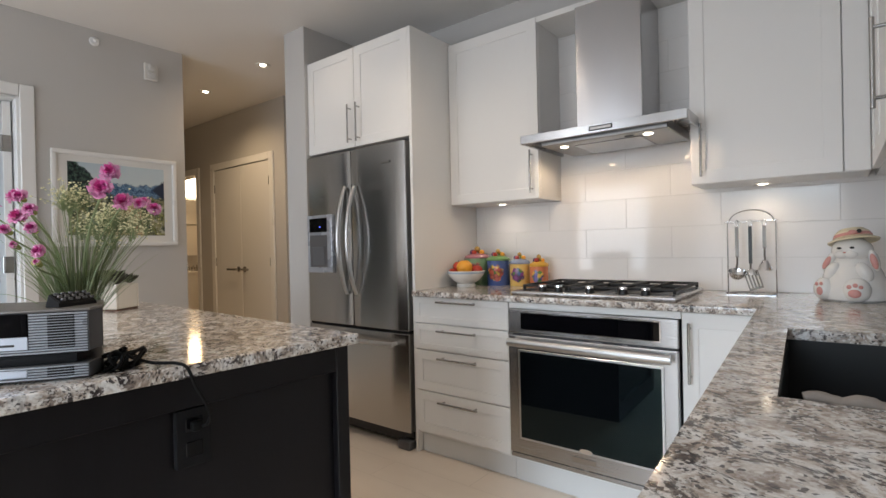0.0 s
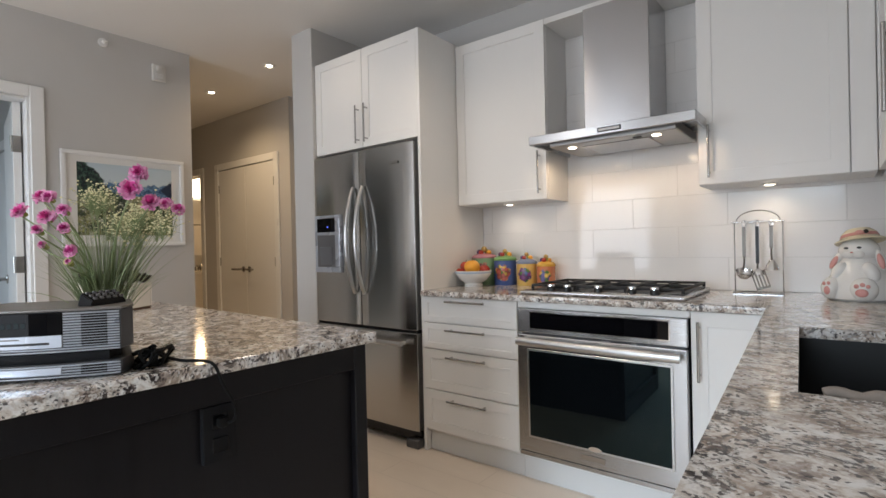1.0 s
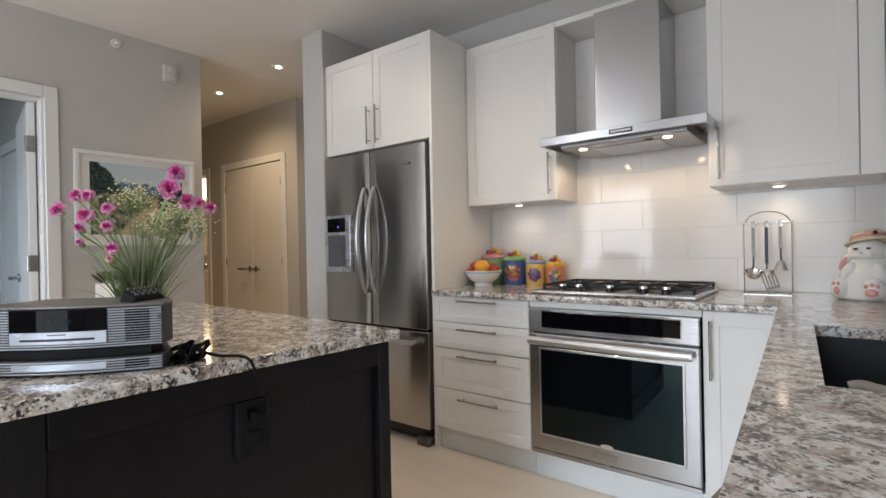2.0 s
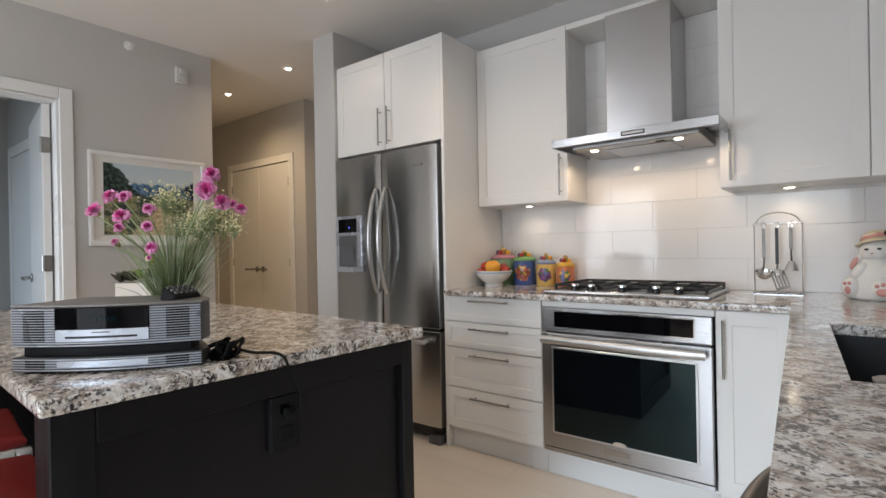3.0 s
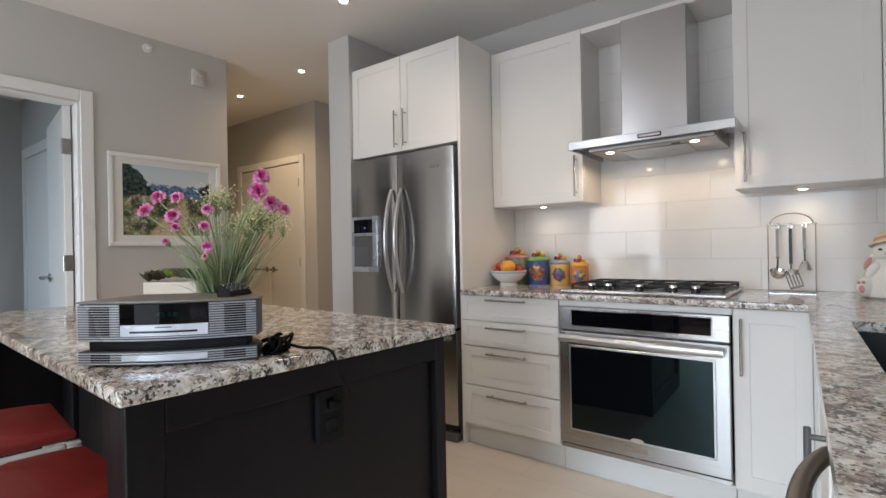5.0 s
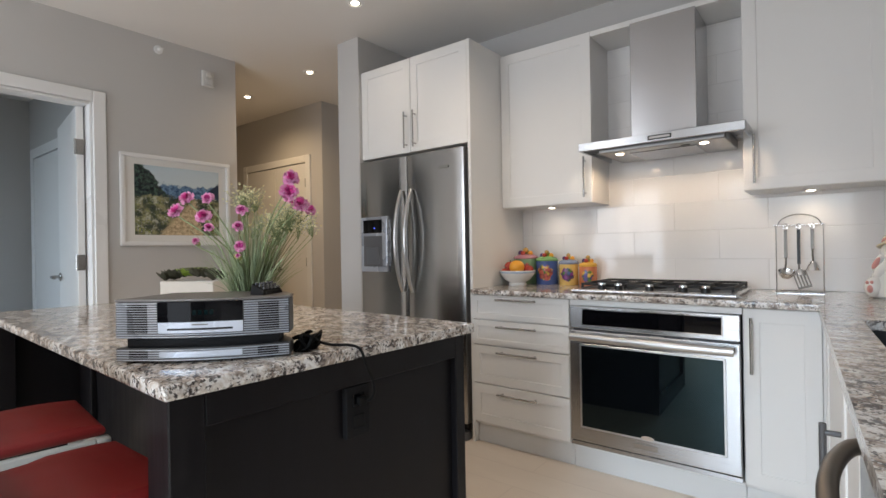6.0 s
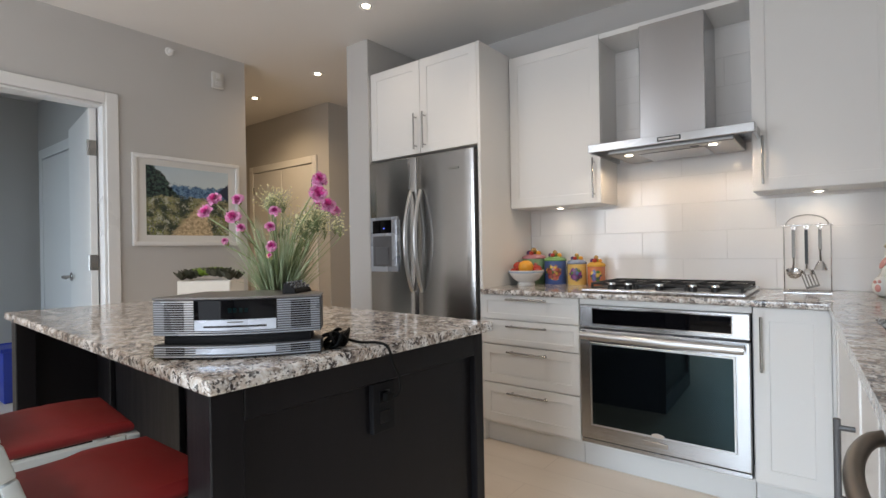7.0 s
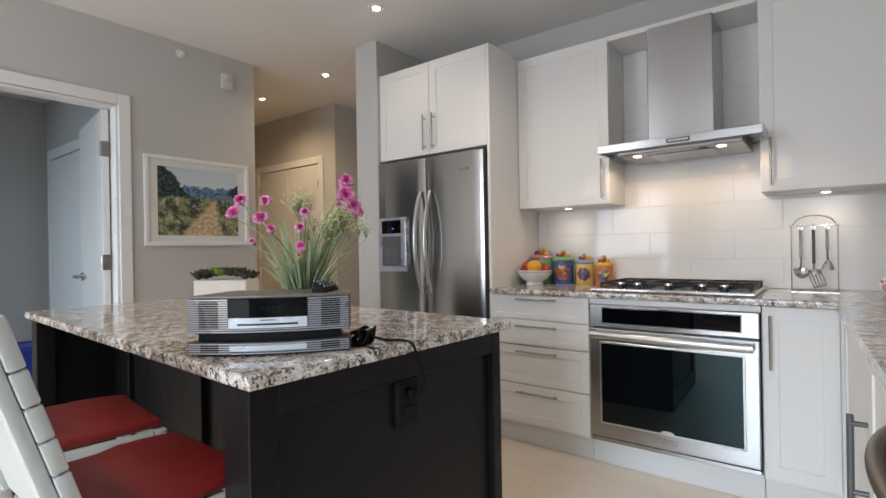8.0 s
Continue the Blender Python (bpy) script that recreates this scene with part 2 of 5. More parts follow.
STEELPALE = brushed("pale_brushed_steel", (0.50, 0.50, 0.51), 0.18, (0.2, 0.2, 70))
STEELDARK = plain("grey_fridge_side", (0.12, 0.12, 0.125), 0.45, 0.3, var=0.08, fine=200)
BRONZE = plain("dull_grey_steel", (0.20, 0.175, 0.15), 0.38, 0.85, var=0.08, fine=160, bump=0.03)
CHROME = plain("chrome", (0.80, 0.80, 0.81), 0.08, 1.0, var=0.02, bump=0)
NICKEL = plain("satin_nickel", (0.42, 0.41, 0.40), 0.2, 1.0, var=0.05, bump=0.02)
BLACKGLASS = plain("black_glass", (0.003, 0.003, 0.004), 0.03, var=0.1, bump=0, rvar=0.01)
BLACKGLASS.node_tree.nodes["Principled BSDF"].inputs["Specular IOR Level"].default_value = 0.16
OVENGLASS = plain("teal_tinted_oven_glass", (0.003, 0.004, 0.005), 0.03, var=0.1, bump=0, rvar=0.01)
OVENGLASS.node_tree.nodes["Principled BSDF"].inputs["Specular Tint"].default_value = (0.55, 0.85, 0.9, 1)
OVENGLASS.node_tree.nodes["Principled BSDF"].inputs["Specular IOR Level"].default_value = 0.42
BLACKPLASTIC = plain("black_plastic", (0.008, 0.008, 0.009), 0.38, var=0.15, fine=300, bump=0.08)
IRON = plain("black_cast_iron", (0.018, 0.017, 0.017), 0.55, 0.2, var=0.2, fine=240, bump=0.3)
ESPRESSO = plain("espresso_wood", (0.0075, 0.0068, 0.008), 0.40, var=0.3, big=2.5, fine=40, bump=0.15, stretch=(14, 14, 1))
ESPRESSO.node_tree.nodes["Principled BSDF"].inputs["Specular IOR Level"].default_value = 0.2
SINKMAT = plain("black_composite_sink", (0.012, 0.012, 0.012), 0.42, var=0.2, fine=350, bump=0.15)
CLOTH = plain("beige_dishcloth", (0.24, 0.20, 0.17), 0.9, var=0.12, fine=220, bump=0.5)
RED = plain("red_leatherette", (0.20, 0.010, 0.010), 0.5, var=0.14, big=6, fine=260, bump=0.15)
STOOLWHITE = plain("white_painted_wood", (0.47, 0.49, 0.475), 0.4, var=0.05, big=8, fine=120, bump=0.08, stretch=(1, 1, 6))
SILVER = plain("silver_plastic", (0.16, 0.165, 0.18), 0.36, 0.5, var=0.05, fine=300, bump=0.04)
SILVERTOP = plain("grey_radio_top", (0.17, 0.155, 0.145), 0.42, 0.2, var=0.06, fine=350, bump=0.05)
SILVERPANEL = plain("bright_silver_plastic", (0.62, 0.66, 0.74), 0.28, 0.2, var=0.03, fine=300, bump=0.02)
RIBGAP = plain("dark_grille_gap", (0.035, 0.036, 0.04), 0.5, var=0.1, fine=300)
MATTBLACK = plain("matt_black_plastic", (0.006, 0.006, 0.007), 0.7, var=0.1, fine=300)
MATTBLACK.node_tree.nodes["Principled BSDF"].inputs["Specular IOR Level"].default_value = 0.2
SILVERLIGHT = plain("pale_silver_plastic", (0.40, 0.425, 0.475), 0.3, 0.4, var=0.04, fine=300, bump=0.02)
CERAMIC = plain("white_ceramic", (0.80, 0.79, 0.76), 0.12, var=0.03, fine=60, bump=0.03)
CREAM = plain("cream_planter", (0.76, 0.72, 0.64), 0.5, var=0.06, big=12, fine=160, bump=0.12)
DARKBROWN = plain("brown_planter_foot", (0.16, 0.09, 0.06), 0.7, var=0.4, big=30, fine=160, bump=0.3)
SOIL = plain("dark_soil", (0.03, 0.022, 0.016), 0.9, var=0.3, fine=160, bump=0.6)
SUCC_DARK = plain("dark_succulent", (0.055, 0.058, 0.034), 0.5, var=0.4, big=30, fine=120, bump=0.2)
SUCC_GREEN = plain("green_succulent", (0.22, 0.34, 0.04), 0.45, var=0.3, big=30, fine=120, bump=0.2)
BLADE = plain("grey_green_grass", (0.42, 0.50, 0.31), 0.55, var=0.35, big=26, fine=90, bump=0.1)
STEM = plain("green_flower_stem", (0.25, 0.31, 0.15), 0.6, var=0.25, big=30, fine=120)
BUDGREEN = plain("yellow_green_bud", (0.34, 0.36, 0.10), 0.55, var=0.25, big=60, fine=160)
PALEPINK = plain("pale_petal_edges", (0.92, 0.38, 0.64), 0.6, var=0.2, big=60, fine=200, bump=0.15)
PINK = plain("pink_petals", (0.86, 0.10, 0.42), 0.6, var=0.28, big=60, fine=200, bump=0.15)
DEEPPINK = plain("deep_pink_petals", (0.66, 0.06, 0.34), 0.6, var=0.28, big=60, fine=200, bump=0.15)
BREATH = plain("cream_blossom", (0.86, 0.80, 0.50), 0.7, var=0.2, big=80, fine=200)
RUBBER = plain("black_cable_rubber", (0.004, 0.004, 0.004), 0.6, var=0.2, fine=200)
RUBBER.node_tree.nodes["Principled BSDF"].inputs["Specular IOR Level"].default_value = 0.15
BLUEPLASTIC = plain("blue_plastic", (0.02, 0.05, 0.42), 0.4, var=0.1, fine=200)
LIT = emitter("lit_bulb", (1.0, 0.86, 0.66), 9.0)
DIMLIT = emitter("lit_vanity_glass", (1.0, 0.82, 0.55), 5.0)
CLOCKLIT = emitter("teal_display", (0.002, 0.008, 0.009), 0.25)
BLUELED = emitter("blue_led", (0.1, 0.15, 1.0), 2.5)
PAPER = landscape()
ALARMGREY = plain("aged_white_plastic", (0.62, 0.61, 0.58), 0.5, var=0.03)
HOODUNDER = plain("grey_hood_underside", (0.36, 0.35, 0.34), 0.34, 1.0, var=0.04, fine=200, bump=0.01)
SATIN = plain("satin_steel_bar", (0.60, 0.60, 0.60), 0.33, 1.0, var=0.03, fine=260, bump=0.01, rvar=0.03)
TOOLSTEEL = plain("dull_tool_steel", (0.17, 0.155, 0.14), 0.38, 1.0, var=0.05, bump=0.02)
MATBOARD = plain("white_mat_board", (0.78, 0.77, 0.74), 0.7, var=0.02, fine=220, bump=0.06)
PANE = clear("window_pane")
APPLE = plain("red_apple_skin", (0.46, 0.05, 0.03), 0.25, var=0.4, big=30, fine=120)
ORANGE = plain("orange_peel", (0.82, 0.36, 0.03), 0.42, var=0.12, big=20, fine=260, bump=0.35)


# ---- building helpers ----
def box(x0, x1, y0, y1, z0, z1, bev=0.002, seg=1):
    bm = bmesh.new()
    bmesh.ops.create_cube(bm, size=1.0)
    for v in bm.verts:
        v.co = Vector(((x0 + x1) / 2 + v.co.x * (x1 - x0), (y0 + y1) / 2 + v.co.y * (y1 - y0), (z0 + z1) / 2 + v.co.z * (z1 - z0)))
    if bev:
        bmesh.ops.bevel(bm, geom=bm.edges[:], offset=min(bev, 0.45 * min(x1 - x0, y1 - y0, z1 - z0)), segments=seg, affect="EDGES", profile=0.5)
    return bm


def moved(bm, m):
    bm.transform(m)
    return bm


def join(*bms):
    out = bms[0]
    for b in bms[1:]:
        me = bpy.data.meshes.new("tmp")
        b.to_mesh(me)
        out.from_mesh(me)
        bpy.data.meshes.remove(me)
        b.free()
    return out


def lathe(profile, n=24, at=(0, 0, 0)):
    """A turned body from (radius, height) pairs, closed where the radius is 0."""
    bm = bmesh.new()
    rings = []
    for r, z in profile:
        if r < 1e-6:
            rings.append([bm.verts.new((at[0], at[1], at[2] + z))])
        else:
            rings.append([bm.verts.new((at[0] + r * math.cos(2 * math.pi * k / n), at[1] + r * math.sin(2 * math.pi * k / n), at[2] + z)) for k in range(n)])
    for a, b in zip(rings, rings[1:]):
        for k in range(n):
            j = (k + 1) % n
            if len(a) == 1 and len(b) > 1:
                bm.faces.new((a[0], b[j], b[k]))
            elif len(b) == 1 and len(a) > 1:
                bm.faces.new((a[k], a[j], b[0]))
            elif len(a) > 1:
                bm.faces.new((a[k], a[j], b[j], b[k]))
    bmesh.ops.recalc_face_normals(bm, faces=bm.faces[:])
    return bm


def rod(a, b, r, n=12, bev=True):
    """A round bar from a to b."""
    a, b = Vector(a), Vector(b)
    h = (b - a).length
    e = min(0.15 * r, 0.3 * h) if bev else 0.0
    bm = lathe([(0, 0), (r - e, 0), (r, e), (r, h - e), (r - e, h), (0, h)], n)
    return moved(bm, Matrix.Translation(a) @ (b - a).to_track_quat("Z", "Y").to_matrix().to_4x4())


def tube(points, r, n=8, taper=None):
    """A round tube along a line of points; taper gives the radius at each."""
    bm = bmesh.new()
    pts = [Vector(p) for p in points]
    rings = []
    side = None
    for i, p in enumerate(pts):
        d = (pts[min(i + 1, len(pts) - 1)] - pts[max(i - 1, 0)]).normalized()
        if side is None:
            side = d.orthogonal().normalized()
        side = (side - d * side.dot(d)).normalized()
        up = d.cross(side)
        rr = taper[i] if taper else r
        rings.append([bm.verts.new(p + rr * (math.cos(2 * math.pi * k / n) * side + math.sin(2 * math.pi * k / n) * up)) for k in range(n)])
    for a, b in zip(rings, rings[1:]):
        for k in range(n):
            bm.faces.new((a[k], a[(k + 1) % n], b[(k + 1) % n], b[k]))
    bm.faces.new(rings[0][::-1])
    bm.faces.new(rings[-1])
    return bm


def arc(p, q, bulge, n=10):
    """Points of a bowed line from p to q, pushed out by bulge in the middle."""
    p, q, u = Vector(p), Vector(q), Vector(bulge)
    return [p.lerp(q, k / n) + u * math.sin(math.pi * k / n) for k in range(n + 1)]


def prism(outline, z0, z1, bev=0.0, seg=2):
    """An upright body over a flat outline."""
    bm = bmesh.new()
    f = bm.faces.new([bm.verts.new((x, y, z0)) for x, y in outline])
    ext = bmesh.ops.extrude_face_region(bm, geom=[f])
    bmesh.ops.translate(bm, verts=[e for e in ext["geom"] if isinstance(e, bmesh.types.BMVert)], vec=(0, 0, z1 - z0))
    bmesh.ops.recalc_face_normals(bm, faces=bm.faces[:])
    if bev:
        flat = [e for e in bm.edges if abs(e.verts[0].co.z - e.verts[1].co.z) < 1e-6]
        bmesh.ops.bevel(bm, geom=flat, offset=bev, segments=seg, affect="EDGES", profile=0.5)
    return bm


def mesh_of(name, bm, *mats):
    me = bpy.data.meshes.new(name)
    bm.edges.index_update()
    crease = []
    for f in bm.faces:
        f.smooth = True
    for e in bm.edges:
        if len(e.link_faces) == 2:
            a, b = sorted(f.calc_area() for f in e.link_faces)
            if b > 20 * a and e.calc_face_angle(0.0) > 0.12:
                crease.append(e.index)
    bm.to_mesh(me)
    bm.free()
    me.set_sharp_from_angle(angle=radians(32))
    if crease:
        attr = me.attributes.get("sharp_edge") or me.attributes.new("sharp_edge", "BOOLEAN", "EDGE")
        for i in crease:
            attr.data[i].value = True
    for m in mats:
        me.materials.append(m)
    return me


BASE = {}


def thing(name, at, label, category, group="", kind=""):
    ob = new(name)
    ob.location = at
    ob.empty_display_size = 0.05
    BASE[ob.name] = Vector(at)
    return tagged(ob, label, category, group, kind)


def part(name, bm, material, parent, label=""):
    """One mesh under a thing or a part, its shape given in the place's own coordinates."""
    mats = material if isinstance(material, (list, tuple)) else [material]
    ob = new(name, mesh_of(name, bm, *mats))
    ob.parent = parent
    if parent.name in BASE:
        ob.matrix_parent_inverse = Matrix.Translation(-BASE[parent.name])
    return tagged(ob, label)


def solid(name, bm, material, label, category, group="", kind=""):
    mats = material if isinstance(material, (list, tuple)) else [material]
    return tagged(new(name, mesh_of(name, bm, *mats)), label, category, group, kind)


def structure(name, bm, material, label, category):
    return solid(name, bm, material, label, category, kind="structure")


def painted(bm, index, test):
    for f in bm.faces:
        if test(f.calc_center_median()):
            f.material_index = index
    return bm


# ---- large structure ----
structure("floor", box(-8, 1.2, -3.6, 5.4, FLOOR - 0.1, FLOOR, 0), FLOORMAT, "pale oak floor with faint board joints", "floor")
structure("ceiling", box(-8, 1.2, -3.6, 5.4, CEIL, CEIL + 0.1, 0), WHITEWALL, "flat matt off-white painted ceiling", "ceiling")
Z0, Z1 = FLOOR - 0.05, CEIL + 0.05
NW = 2.892
wall_north = structure("wall_north", box(-2.70, 0.70, NW, NW + 0.14, Z0, Z1, 0), WALL, "painted kitchen wall behind the white cabinets", "wall")
structure("wall_pillar", box(-2.92, -2.70, 2.24, 4.3, Z0, Z1, 0.004), WALL, "pale greige wall end beside the fridge", "wall")
structure("wall_east", moved(box(0.585, 0.72, -3.6, NW + 0.1, Z0, Z1, 0), Matrix.Translation((-0.12, 2.2, 0)) @ pose(0, 0, 0, 0, 0, 2.86) @ Matrix.Translation((0.12, -2.2, 0))), WALL, "pale greige wall behind the sink run", "wall")
structure("wall_hall_back", box(-4.11, -2.92, 4.18, 4.3, Z0, Z1, 0), WALL, "greige wall closing the hall recess", "wall")
structure("wall_hall_return", box(-4.23, -4.11, 3.04, 4.3, Z0, Z1, 0), WALL, "greige hall wall corner", "wall")
# closet wall of the hall with two openings
CX0, CX1, BX0, BX1, HEAD = -5.46, -4.36, -6.66, -5.87, 2.085
bits = [box(-4.36, -4.23, 3.04, 3.16, Z0, Z1, 0), box(BX1, CX0, 3.04, 3.16, Z0, Z1, 0), box(-7.6, BX0, 3.04, 3.16, Z0, Z1, 0),
        box(CX0, CX1, 3.04, 3.16, HEAD, Z1, 0), box(BX0, BX1, 3.04, 3.16, HEAD, Z1, 0)]
structure("wall_hall_north", join(*bits), WALL, "greige hall wall with closet doors and an open doorway", "wall")
structure("wall_hall_south", box(-7.6, -3.9, 1.816, 1.936, Z0, Z1, 0), WALL, "greige hall side wall", "wall")
structure("wall_hall_end", box(-7.72, -7.6, 1.816, 3.16, Z0, Z1, 0), WALL, "greige wall at the hall's end", "wall")
# picture wall with the bedroom doorway
DY0, DY1, DTOP = 0.10, 0.962, 2.136
PW = -3.78
bits = [box(PW - 0.12, PW, DY1, 1.936, Z0, Z1, 0), box(PW - 0.12, PW, -3.34, DY0, Z0, Z1, 0), box(PW - 0.12, PW, DY0, DY1, DTOP, Z1, 0)]
structure("wall_west", join(*bits), WALL, "greige living room wall with a framed picture and doorway", "wall")
# bedroom behind the doorway
structure("wall_bedroom_north", box(-6.37, PW - 0.12, 1.20, 1.32, Z0, Z1, 0), WALL, "grey bedroom wall with a closet door", "wall")
structure("wall_bedroom_west", box(-6.37, -6.25, -2.6, 1.20, Z0, Z1, 0), WALL, "grey bedroom wall", "wall")
structure("wall_bedroom_south", box(-6.37, PW - 0.12, -2.72, -2.6, Z0, Z1, 0), WALL, "grey bedroom wall", "wall")
# bathroom behind the hall doorway
bits = [box(-7.5, -7.38, 3.16, 5.2, Z0, Z1, 0), box(-7.5, -5.0, 5.08, 5.2, Z0, Z1, 0), box(-5.62, -5.5, 3.16, 5.08, Z0, Z1, 0)]
structure("wall_bathroom", join(*bits), WALL, "warm-lit bathroom walls", "wall")
# south wall with a glazed door and a window, behind the camera
W1, W2 = (-1.70, 0.20, FLOOR, 2.25), (-3.6, -2.4, 0.7, 2.2)
bits = [box(PW, W2[0], -3.34, -3.2, Z0, Z1, 0), box(W2[1], W1[0], -3.34, -3.2, Z0, Z1, 0), box(W1[1], 0.95, -3.34, -3.2, Z0, Z1, 0),
        box(W2[0], W2[1], -3.34, -3.2, Z0, W2[2], 0), box(W2[0], W2[1], -3.34, -3.2, W2[3], Z1, 0), box(W1[0], W1[1], -3.34, -3.2, W1[3], Z1, 0)]
structure("wall_south", join(*bits), WALL, "greige wall with a glazed door and window", "wall")
for wname, (wx0, wx1, wz0, wz1) in (("window_1", W1), ("window_2", W2)):
    win = thing(wname, (wx0, -3.27, wz0), "white framed glazed window with clear panes", "window", kind="structure")
    mid = (wx0 + wx1) / 2
    fr = [box(wx0, wx0 + 0.06, -3.31, -3.23, wz0, wz1), box(wx1 - 0.06, wx1, -3.31, -3.23, wz0, wz1), box(mid - 0.04, mid + 0.04, -3.31, -3.23, wz0 + 0.06, wz1 - 0.06),
          box(wx0 + 0.06, wx1 - 0.06, -3.31, -3.23, wz0, wz0 + 0.06), box(wx0 + 0.06, wx1 - 0.06, -3.31, -3.23, wz1 - 0.06, wz1)]
    part("window_frame", join(*fr), TRIM, win)
    for px0, px1 in ((wx0 + 0.06, mid - 0.04), (mid + 0.04, wx1 - 0.06)):
        pane = part("pane", box(px0, px1, -3.275, -3.265, wz0 + 0.06, wz1 - 0.06, 0), PANE, win)
        pane.visible_shadow = False
structure("ground", box(-300, 300, -300, -3.6, -0.35, -0.25, 0), plain("outdoor_paving", (0.3, 0.3, 0.28), 0.8), "pale outdoor ground beyond the windows", "ground")


def casing(name, boxes, label, category="door frame"):
    t = thing(name, (0, 0, 0), label, category, kind="structure")
    for n, b in boxes:
        part(n, b, TRIM, t)
    return t


cw = 0.068
casing("door_frame_bedroom", [
    ("jamb", box(PW + 0.001, PW + 0.018, DY1 - 0.004, DY1 + cw, FLOOR, DTOP + cw, 0.004)),
    ("jamb", box(PW + 0.001, PW + 0.018, DY0 - cw, DY0 + 0.004, FLOOR, DTOP + cw, 0.004)),
    ("head", box(PW + 0.001, PW + 0.0175, DY0 + 0.005, DY1 - 0.005, DTOP - 0.004, DTOP + cw, 0.004)),
    ("lining", box(PW - 0.125, PW, DY1 - 0.018, DY1 - 0.001, FLOOR, DTOP - 0.002, 0.002)),
    ("lining", box(PW - 0.125, PW, DY0 + 0.001, DY0 + 0.018, FLOOR, DTOP - 0.002, 0.002)),
    ("lining", box(PW - 0.125, PW, DY0 + 0.019, DY1 - 0.019, DTOP - 0.02, DTOP - 0.005, 0.002)),
], "white painted casing round the bedroom doorway")
casing("door_frame_closet", [
    ("jamb", box(CX0 - 0.07, CX0 + 0.004, 3.02, 3.039, FLOOR, HEAD + 0.07, 0.004)),
    ("jamb", box(CX1 - 0.004, CX1 + 0.07, 3.02, 3.039, FLOOR, HEAD + 0.07, 0.004)),
    ("head", box(CX0 + 0.005, CX1 - 0.005, 3.021, 3.039, HEAD - 0.004, HEAD + 0.07, 0.004)),
], "cream-lit white casing round double closet doors")
casing("door_frame_bathroom", [
    ("jamb", box(BX1 - 0.004, BX1 + 0.07, 3.02, 3.039, FLOOR, HEAD + 0.07, 0.004)),
    ("jamb", box(BX0 - 0.07, BX0 + 0.004, 3.02, 3.039, FLOOR, HEAD + 0.07, 0.004)),
    ("head", box(BX0 + 0.005, BX1 - 0.005, 3.021, 3.039, HEAD - 0.004, HEAD + 0.07, 0.004)),
], "white casing of the bathroom doorway")


def baseboard(*spans):
    for x0, x1, y0, y1 in spans:
        structure("baseboard", box(x0, x1, y0, y1, FLOOR, FLOOR + 0.1, 0.004), TRIM, "low white painted baseboard along the wall", "baseboard")


baseboard((PW + 0.001, PW + 0.015, DY1 + cw + 0.002, 1.931), (PW + 0.001, PW + 0.015, -3.19, DY0 - cw - 0.002), (CX1 + 0.072, -4.112, 3.024, 3.039),
          (-2.936, -2.921, 2.245, 4.17), (-4.109, -4.095, 3.05, 4.17))


def lever(name, parent, at, out, along, r=0.032):
    """A lever handle on a round rose; out: away from the door, along: the lever's way."""
    at, out, along = Vector(at), Vector(out), Vector(along)
    h = part(name, rod(at, at + out * 0.01, r, 16), NICKEL, parent, "satin nickel lever handle")
    part("lever", tube([at + out * 0.008, at + out * 0.045, at + out * 0.055 + along * 0.01, at + out * 0.056 + along * 0.14], 0.0125, 10), NICKEL, h)
    return h


# open bedroom door
door = thing("door_1", (PW - 0.075, DY1 - 0.02, FLOOR), "white painted bedroom door standing wide open", "door", kind="structure")
part("panel", box(-0.80, 0.0, -0.02, 0.02, 0.008, 2.10, 0.003), DOORPAINT, door).matrix_parent_inverse = Matrix()
for hz in (0.22, 1.10, 1.84):
    hinge = part("hinge", join(box(0.001, 0.004, -0.022, 0.02, hz - 0.05, hz + 0.05, 0.001), rod((0.004, -0.026, hz - 0.05), (0.004, -0.026, hz + 0.05), 0.007)), NICKEL, door, "satin nickel hinge")
    hinge.matrix_parent_inverse = Matrix()
for s in (-1, 1):
    h = lever("handle", door, (-0.735, 0.02 * s, 0.99), (0, s, 0), (-1 if s > 0 else 1, 0, 0))
    h.matrix_parent_inverse = Matrix()
door.matrix_basis = pose(PW - 0.085, DY1 - 0.048, FLOOR, 0, 0, -8)

# closet doors in the hall
CM = (CX0 + CX1) / 2
for x0, x1, hx, s, nm in ((CX0 + 0.006, CM - 0.002, CM - 0.06, -1, "door_2"), (CM + 0.002, CX1 - 0.006, CM + 0.06, 1, "door_3")):
    d = thing(nm, ((x0 + x1) / 2, 3.05, FLOOR), "cream-lit flat closet door with lever handle, shut", "door", kind="structure")
    part("panel", box(x0, x1, 3.032, 3.07, FLOOR + 0.008, HEAD - 0.012, 0.003), DOORPAINT, d)
    lever("handle", d, (hx, 3.032, 0.97), (0, -1, 0), (s, 0, 0))
    ex = x0 if s < 0 else x1
    for hz in (0.25, 1.05, 1.87):
        part("hinge", box(ex - 0.012, ex + 0.012, 3.026, 3.0315, hz - 0.045, hz + 0.045, 0.001), NICKEL, d)
# bedroom closet door seen past the open door
bd = thing("door_4", (-5.6, 1.19, FLOOR), "white bedroom closet door in white casing, shut", "door", kind="structure")
part("panel", box(-6.02, -5.2, 1.175, 1.198, FLOOR + 0.01, 2.07, 0.003), DOORPAINT, bd)
part("casing", join(box(-6.12, -6.03, 1.17, 1.198, FLOOR, 2.17, 0.003), box(-5.19, -5.1, 1.17, 1.198, FLOOR, 2.17, 0.003), box(-6.03, -5.19, 1.171, 1.198, 2.08, 2.17, 0.003)), TRIM, bd)


